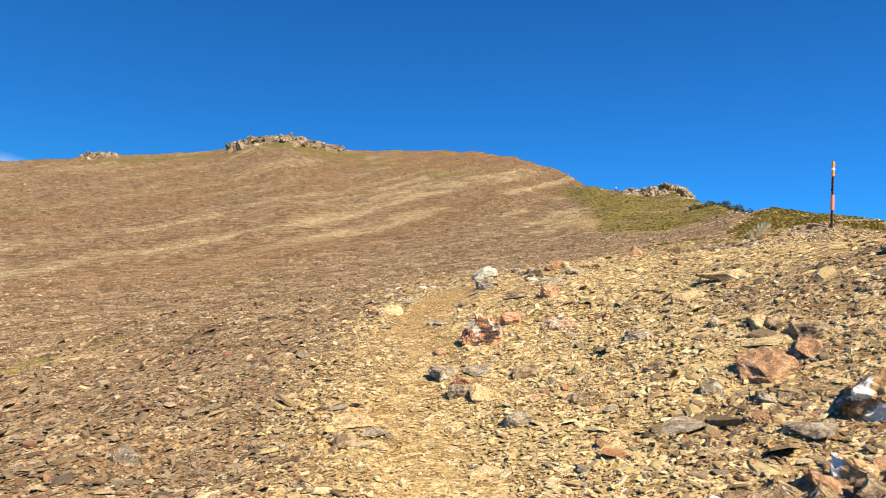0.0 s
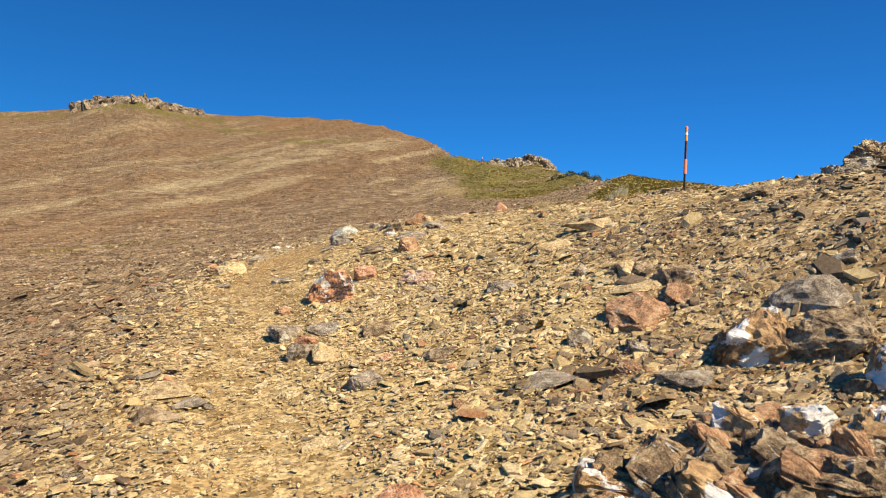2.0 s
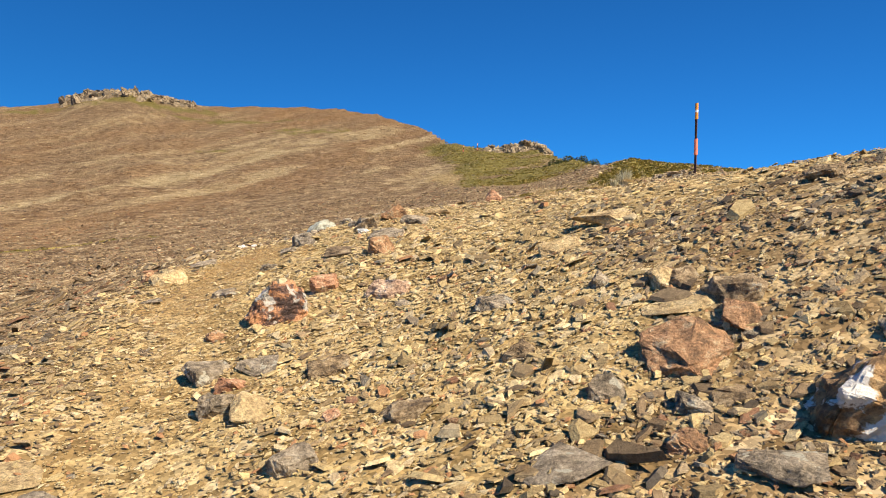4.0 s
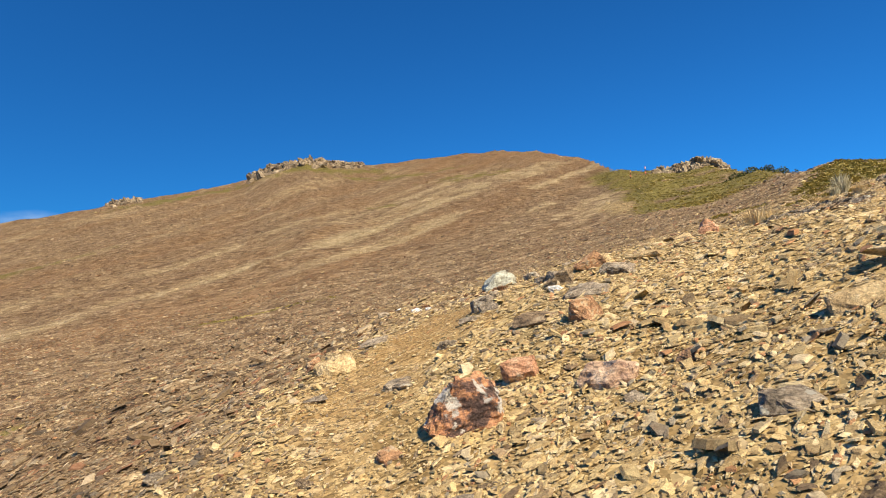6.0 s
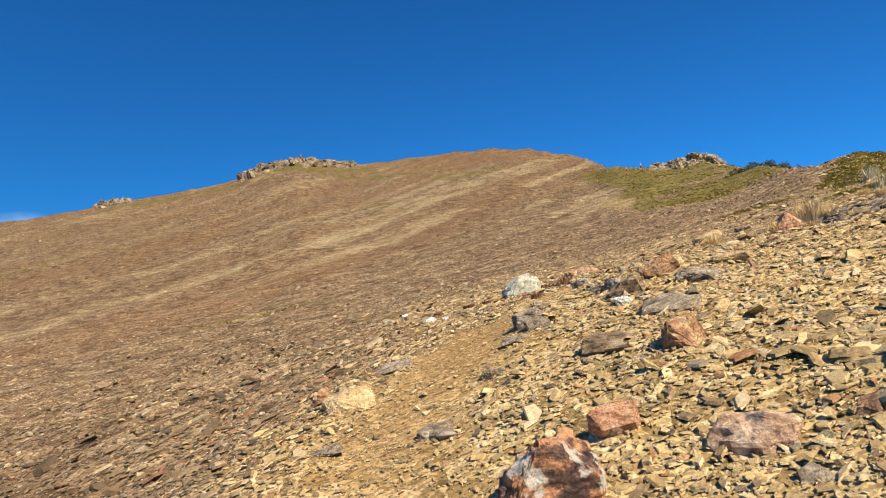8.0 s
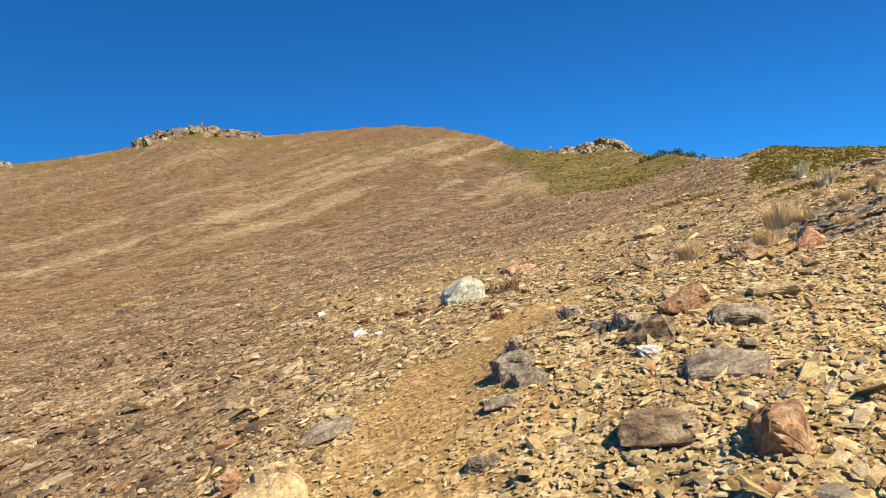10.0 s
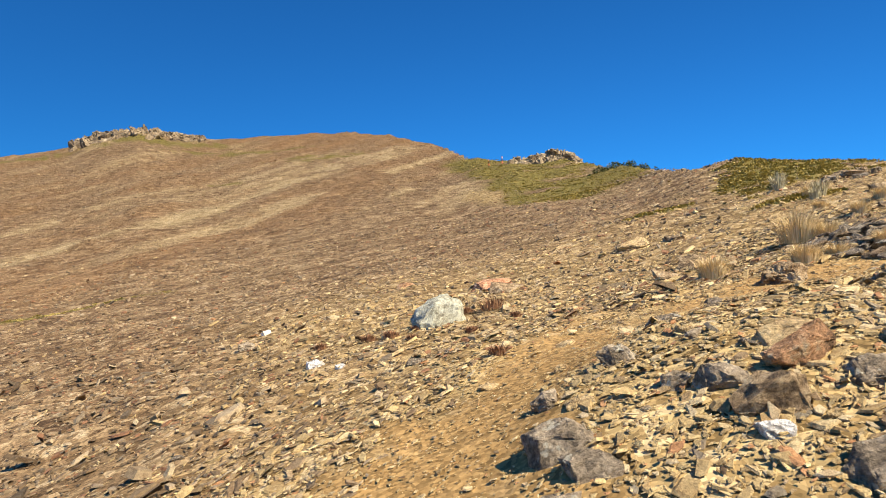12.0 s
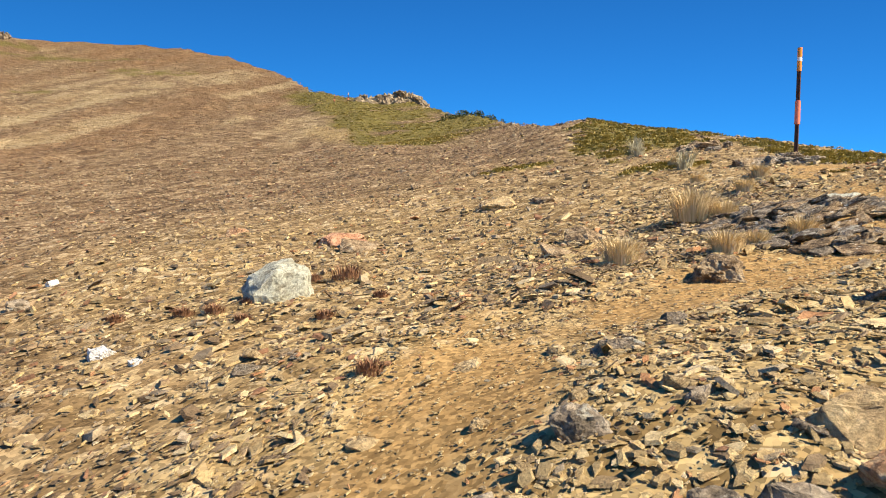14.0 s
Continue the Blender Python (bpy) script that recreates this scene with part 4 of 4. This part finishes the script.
marker_pole(9.95, 18.3, float(height(9.95, 18.3)) - 0.05, 6.14 - float(height(9.95, 18.3)), "rusty steel trail marker pole with orange sleeves", lean=(0, -0.6))


def on_bearing(r, az):
    """A place r metres from the middle of the walk at a bearing in degrees."""
    return CX + r * math.sin(radians(az)), CY + r * math.cos(radians(az))


for r, az, tall in ((103, 13.7, 1.55), (95, 12.6, 1.3)):
    px, py = on_bearing(r, az)
    marker_pole(px, py, float(height(px, py)) - 0.1, tall, "distant trail marker pole with orange sleeves on the ridge", 1.6)


# ---- rocky crests on the skyline ----
def crag(name, label, span, dims, seed, material, face=0):
    """Broken rock along a crest: span rows are bearing, distance, slope of sight of its top."""
    g = random.Random(seed)
    x0, y0 = on_bearing(span[0][1], span[0][0])
    top = new(name)
    top.location = (x0, y0, float(height(x0, y0)))
    rows = np.array(span)
    count = max(4, int((rows[-1, 0] - rows[0, 0]) * math.pi / 180 * rows[0, 1] / dims[0] * 5.0))
    for k in range(count):
        az = rows[0, 0] + (rows[-1, 0] - rows[0, 0]) * (k + g.random() * .6) / count
        r, slope = np.interp(az, rows[:, 0], rows[:, 1]), np.interp(az, rows[:, 0], rows[:, 2])
        r += g.uniform(-1, .4) * dims[1] * .5
        x, y = on_bearing(r, az)
        d = [v * g.uniform(.6, 1.3) for v in dims]
        ob = part("rock", rock_bmesh(seed * 50 + k, d, 14, 0.16, 2, 0.45), material, top)
        ob.location = (x - x0, y - y0, CZ + r * slope - d[2] * g.uniform(.44, .58) - top.location.z)
        ob.rotation_euler = (g.uniform(-.3, .3), g.uniform(-.3, .3), g.uniform(0, 3))
        for _ in range(face):
            back = g.uniform(.6, 1) * dims[1] * g.choice((1, 2, 3, 4))
            x, y = on_bearing(r - back, az + g.uniform(-.2, .2))
            d = [v * g.uniform(.3, 1.0) for v in dims]
            ob = part("rock", rock_bmesh(seed * 70 + k, d, 12, 0.16, 1, 0.45), material, top)
            ob.location = (x - x0, y - y0, float(height(x, y)) + d[2] * g.uniform(-.25, .05) - top.location.z)
            ob.rotation_euler = (g.uniform(-.3, .3), g.uniform(-.3, .3), g.uniform(0, 3))
    return tagged(top, label, "crag")


crag("crag", "grey-brown rocky crag on the summit skyline", ((-17.7, 243, .194), (-17, 243, .2105), (-16.2, 243, .2195), (-14.5, 243, .2245), (-13.4, 243, .2275), (-12, 243, .2255)), (4.6, 4, 6.0), 3, M_CRAG, 2)
crag("rock_step", "low grey-brown rocks along the summit skyline", ((-12, 244, .2255), (-9, 244, .2215)), (2.6, 2.4, 2.4), 4, M_CRAG, 1)
crag("rock_step", "small rocky step on the far skyline", ((-27.9, 249, .163), (-26.9, 249, .1685), (-25.8, 249, .169)), (3, 3, 4), 5, M_CRAG, 1)
crag("ridge_outcrop", "pale broken rock outcrop on the ridge", ((14.6, 103, .191), (16.5, 103, .195), (18.0, 103, .2005), (18.9, 103, .197), (19.8, 103, .183)), (2.0, 1.6, 2.2), 7, M_PALECRAG, 2)
for x, y, d, k in ((6.05, 7.55, (.4, .36, .3), 1), (6.45, 7.85, (.55, .5, .5), 2), (6.9, 8.3, (.7, .6, .65), 3), (5.6, 7.2, (.3, .25, .2), 4), (7.15, 7.75, (.7, .6, .7), 5), (6.3, 7.3, (.35, .3, .25), 6), (5.85, 7.7, (.3, .26, .2), 7), (6.7, 7.5, (.42, .36, .4), 8)):
    boulder(x, y, d, 40 * k, (M_TAN, M_GREY, M_BROWN)[k % 3], ("grey broken rock on the crest of the bank", "brown broken rock on the crest of the bank", "tan broken rock on the crest of the bank")[(k + 2) % 3], 700 + k, sink=.35, cuts=3, corners=20, rough=.09)


# ---- plants ----
def blades(n, length, spread, width, seed, droop=0.5, dome=0.0):
    """A clump of bent, tapering leaves; dome lifts the roots onto a cushion."""
    g = np.random.default_rng(seed)
    a, lean = g.uniform(0, math.tau, n), g.uniform(0.1, 1.0, n) ** 0.8
    root_r = spread * np.sqrt(g.random(n)) * .8
    root = np.stack((np.cos(a) * root_r, np.sin(a) * root_r, dome * (1 - (root_r / max(spread, 1e-4)) ** 2)), -1)
    out = np.stack((np.cos(a), np.sin(a), 0 * a), -1)
    side = np.stack((-np.sin(a), np.cos(a), 0 * a), -1)
    ln = length * g.uniform(.55, 1.1, n)
    up = np.array((0, 0, 1.0))
    mid = root + (out * (lean * .35)[:, None] + up * (1 - .25 * lean)[:, None]) * (ln * .55)[:, None]
    tipp = mid + (out * (lean * (.5 + droop))[:, None] + up * (.75 - droop * lean)[:, None]) * (ln * .5)[:, None]
    w = (width * g.uniform(.6, 1.2, n))[:, None]
    V = np.stack((root - side * w, root + side * w, mid + side * w * .8, mid - side * w * .8, tipp), 1)
    base = 5 * np.arange(n)[:, None]
    loops = np.concatenate((base + (0, 1, 2, 3), base + (3, 2, 4)), 1).ravel()
    return V.reshape(-1, 3), loops, np.tile((4, 3), n)


def clump(name, x, y, label, category, material, group, *shape, z_off=-0.02, **more):
    V, loops, sizes = blades(*shape, **more)
    ob = new(name, mesh_from_arrays(name, V, loops, sizes, material))
    ob.location = (x, y, float(height(x, y)) + z_off)
    return tagged(ob, label, category, group)


for k, (x, y, size) in enumerate(((5.05, 15.2, .5), (3.23, 13.9, .3), (4.93, 13.76, .24), (3.87, 13.5, .25), (4.3, 13.65, .2), (5.25, 14.95, .28), (6.5, 15.95, .25), (8.46, 19.5, .3), (6.9, 17.2, .22), (7.4, 16.6, .25))):
    clump("tussock", x, y, "dry straw-coloured grass tussock among stones", "grass tussock", M_STRAW, "tussocks", 800, size, size * .5, .003, 200 + k, droop=.35)
for k, (x, y, size) in enumerate(((.9, 12.64, .11), (1.05, 14.21, .1), (1.62, 15.75, .24), (.2, 15.44, .12), (.57, 14.72, .1), (1.54, 14.51, .09), (.42, 15.3, .12), (1.35, 16.0, .12), (-.3, 15.9, .11), (.7, 15.4, .09))):
    clump("heath_tuft", x, y, "small red-brown heath tuft in the scree", "plant", M_HEATH, "heath tufts", 170, size * .7, size * .9, .005, 300 + k, droop=.4, dome=size * .35)
for k, (x, y, size) in enumerate(((10.2, 22.95, .5), (10.5, 23.3, .42), (9.95, 22.5, .36), (8.43, 19.2, .38), (8.7, 19.65, .3), (8.1, 18.9, .28))):
    clump("spear_plant", x, y, "silvery spear-leaved alpine plant on the crest", "plant", M_SILVER, "spear plants", 120, size, size * .35, .009, 400 + k, droop=.1)


def build_mats():
    """Low green mats: many small leaf clumps where plants cover the ground."""
    spots = []
    for n, r0, r1, a0, a1, keep_from in ((60000, 14, 45, 15, 62, .35), (26000, 42, 130, 7, 27, .3), (2000, 30, 46, -22, -10, .5)):
        r = r0 * (r1 / r0) ** rng.random(n)
        a = np.radians(rng.uniform(a0, a1, n))
        x, y = CX + r * np.sin(a), CY + r * np.cos(a)
        ok = ground_masks(x, y)[2] * rng.uniform(.5, 1.2, n) > keep_from
        spots.append(np.stack((x[ok], y[ok], r[ok]), -1)[:2400])
    spots = np.concatenate(spots)
    V, loops, sizes = [], [], []
    protos = [blades(16, 1.0, .75, .17, 500 + k, .15, .35) for k in range(12)]
    kind = rng.integers(0, 12, len(spots))
    z = height(spots[:, 0], spots[:, 1])
    scale = np.clip(.07 + spots[:, 2] * .0014, .08, .22) * rng.uniform(.6, 1.4, len(spots))
    for k, p in enumerate(protos):
        pick = kind == k
        m = pick.sum()
        P = p[0][None] * scale[pick][:, None, None] * np.stack((np.full(m, 1.25), np.full(m, 1.25), np.where(spots[pick, 2] < 45, .55, .45)), -1)[:, None] + np.stack((spots[pick, 0], spots[pick, 1], z[pick] - .02), -1)[:, None]
        off = sum(len(v) for v in V)
        V.append(P.reshape(-1, 3))
        loops.append((p[1][None] + len(p[0]) * np.arange(m)[:, None] + off).ravel())
        sizes.append(np.tile(p[2], m))
    ob = new("alpine_mat", mesh_from_arrays("alpine_mat", np.concatenate(V), np.concatenate(loops), np.concatenate(sizes), M_MAT))
    return tagged(ob, "low yellow-green alpine mats and cushions on the ridge", "plants", kind="stuff")


build_mats()


def shrub(r, az, wide, tall, label):
    x, y = on_bearing(r, az)
    ob = new("shrub")
    ob.location = (x, y, float(height(x, y)) - .1)
    g = np.random.default_rng(77)
    for k in range(7):
        a = g.uniform(0, math.tau)
        bm = cylinder(.035, 0, tall * .8, 7)
        for v in bm.verts:
            f = v.co.z / tall
            v.co.x = v.co.x * (1 - .7 * f) + math.cos(a) * f * wide * .3
            v.co.y = v.co.y * (1 - .7 * f) + math.sin(a) * f * wide * .15
        part("stem", bm, M_HEATH, ob)
    n = 5200
    a, u = g.uniform(0, math.tau, n), g.random(n) ** .5
    lump = 1 + .22 * np.sin(a * 3 + 1) + .16 * np.sin(a * 7)
    px, py = np.cos(a) * u * wide / 2 * lump, np.sin(a) * u * wide / 4
    top = tall * np.sqrt(np.clip(1.02 - u ** 2, 0, 1)) * (1 + .18 * np.sin(px * 5) + .1 * np.sin(px * 11 + 2))
    pz = top * g.uniform(.35, 1.05, n)
    c = np.stack((px, py, pz), -1)
    d1, d2 = g.normal(0, 1, (n, 3)), g.normal(0, 1, (n, 3))
    d1 /= np.linalg.norm(d1, axis=1)[:, None]
    d2 /= np.linalg.norm(d2, axis=1)[:, None]
    V = np.stack((c - d1 * .1, c + d2 * .05, c + d1 * .1, c - d2 * .05), 1).reshape(-1, 3)
    crown = new("crown", mesh_from_arrays("crown", V, np.arange(4 * n), np.full(n, 4), M_SHRUB))
    crown.parent = ob
    return tagged(ob, label, "shrub")


shrub(61, 22.3, 5.9, 1.35, "dark green low shrub on the ridge skyline")


# ---- thin cloud low in the sky: flat cards, their own glow replacing sunlight ----
def cloud_material():
    m, n, l, b = nodes_of("thin_cloud")
    n.remove(b)
    tc = n.new("ShaderNodeTexCoord").outputs["Generated"]
    puff = tex_noise(n, l, tc, 3.4, 7, .7)
    fall = n.new("ShaderNodeTexGradient")
    fall.gradient_type = "SPHERICAL"
    mp = n.new("ShaderNodeMapping")
    mp.inputs["Location"].default_value, mp.inputs["Scale"].default_value = (-1.0, -1.0, 0), (2, 2, 0)
    l.new(tc, mp.inputs["Vector"])
    l.new(mp.outputs[0], fall.inputs["Vector"])
    k = n.new("ShaderNodeMath")
    k.operation = "MULTIPLY"
    l.new(puff, k.inputs[0])
    l.new(fall.outputs["Fac"], k.inputs[1])
    alpha = ramp(n, l, k.outputs[0], ((.08, grey(0)), (.62, grey(.75))))
    e, t, mix = n.new("ShaderNodeEmission"), n.new("ShaderNodeBsdfTransparent"), n.new("ShaderNodeMixShader")
    e.inputs["Color"].default_value = (.55, .7, .9, 1)
    e.inputs["Strength"].default_value = .55
    l.new(alpha, mix.inputs["Fac"])
    l.new(t.outputs[0], mix.inputs[1])
    l.new(e.outputs[0], mix.inputs[2])
    l.new(mix.outputs[0], n["Material Output"].inputs["Surface"])
    return m


M_CLOUD = cloud_material()
for az, slope, wide, tall in ((-39.5, .17, 420, 340), (-32.6, .128, 420, 130)):
    x, y = on_bearing(2600, az)
    bm = bmesh.new()
    bmesh.ops.create_grid(bm, x_segments=1, y_segments=1, size=.5)
    bmesh.ops.scale(bm, vec=(wide, tall, 1), verts=bm.verts[:])
    me = bpy.data.meshes.new("backdrop_cloud")
    bm.to_mesh(me)
    bm.free()
    me.materials.append(M_CLOUD)
    ob = new("backdrop_cloud", me)
    ob.matrix_world = pose(x, y, CZ + 2600 * slope, 90, 0, -az)
    tagged(ob, "thin white cloud low in the blue sky", "cloud", kind="structure")


# ---- single stones on the scree ----
def build_stones():
    protos = []
    for k in range(14):
        bm = rock_bmesh(900 + k, (1, random.uniform(.55, .9), random.uniform(.25, .5)), 11, .05, 0, .6)
        me = bpy.data.meshes.new("stone")
        bm.to_mesh(me)
        bm.free()
        me.materials.append((M_TAN, M_BROWN, M_GREY, M_TAN, M_RUST, M_GREY, M_BROWN)[k % 7])
        protos.append(me)
    made = 0
    while made < 300:
        x, y = random.uniform(-4.5, 5.5), random.uniform(2.2, 15)
        if random.random() > math.exp(-abs(x - .5) / 3.5):
            continue
        tan, soil = ground_masks(np.array([x]), np.array([y]))[:2]
        if soil[0] > .4:
            continue
        k = random.choice((0, 3, 7, 10, 1, 2, 4) if tan[0] > .5 else (1, 2, 5, 6, 8, 9, 12, 4))
        s = min(.06 * random.lognormvariate(.35, .4), .22)
        ob = new("stone", protos[k])
        ob.parent = ground
        ob.matrix_basis = pose(x, y, float(height(x, y)) + s * .06, random.gauss(0, 12), random.gauss(0, 12), random.uniform(0, 360)) @ Matrix.Diagonal((s, s, s, 1))
        made += 1


build_stones()
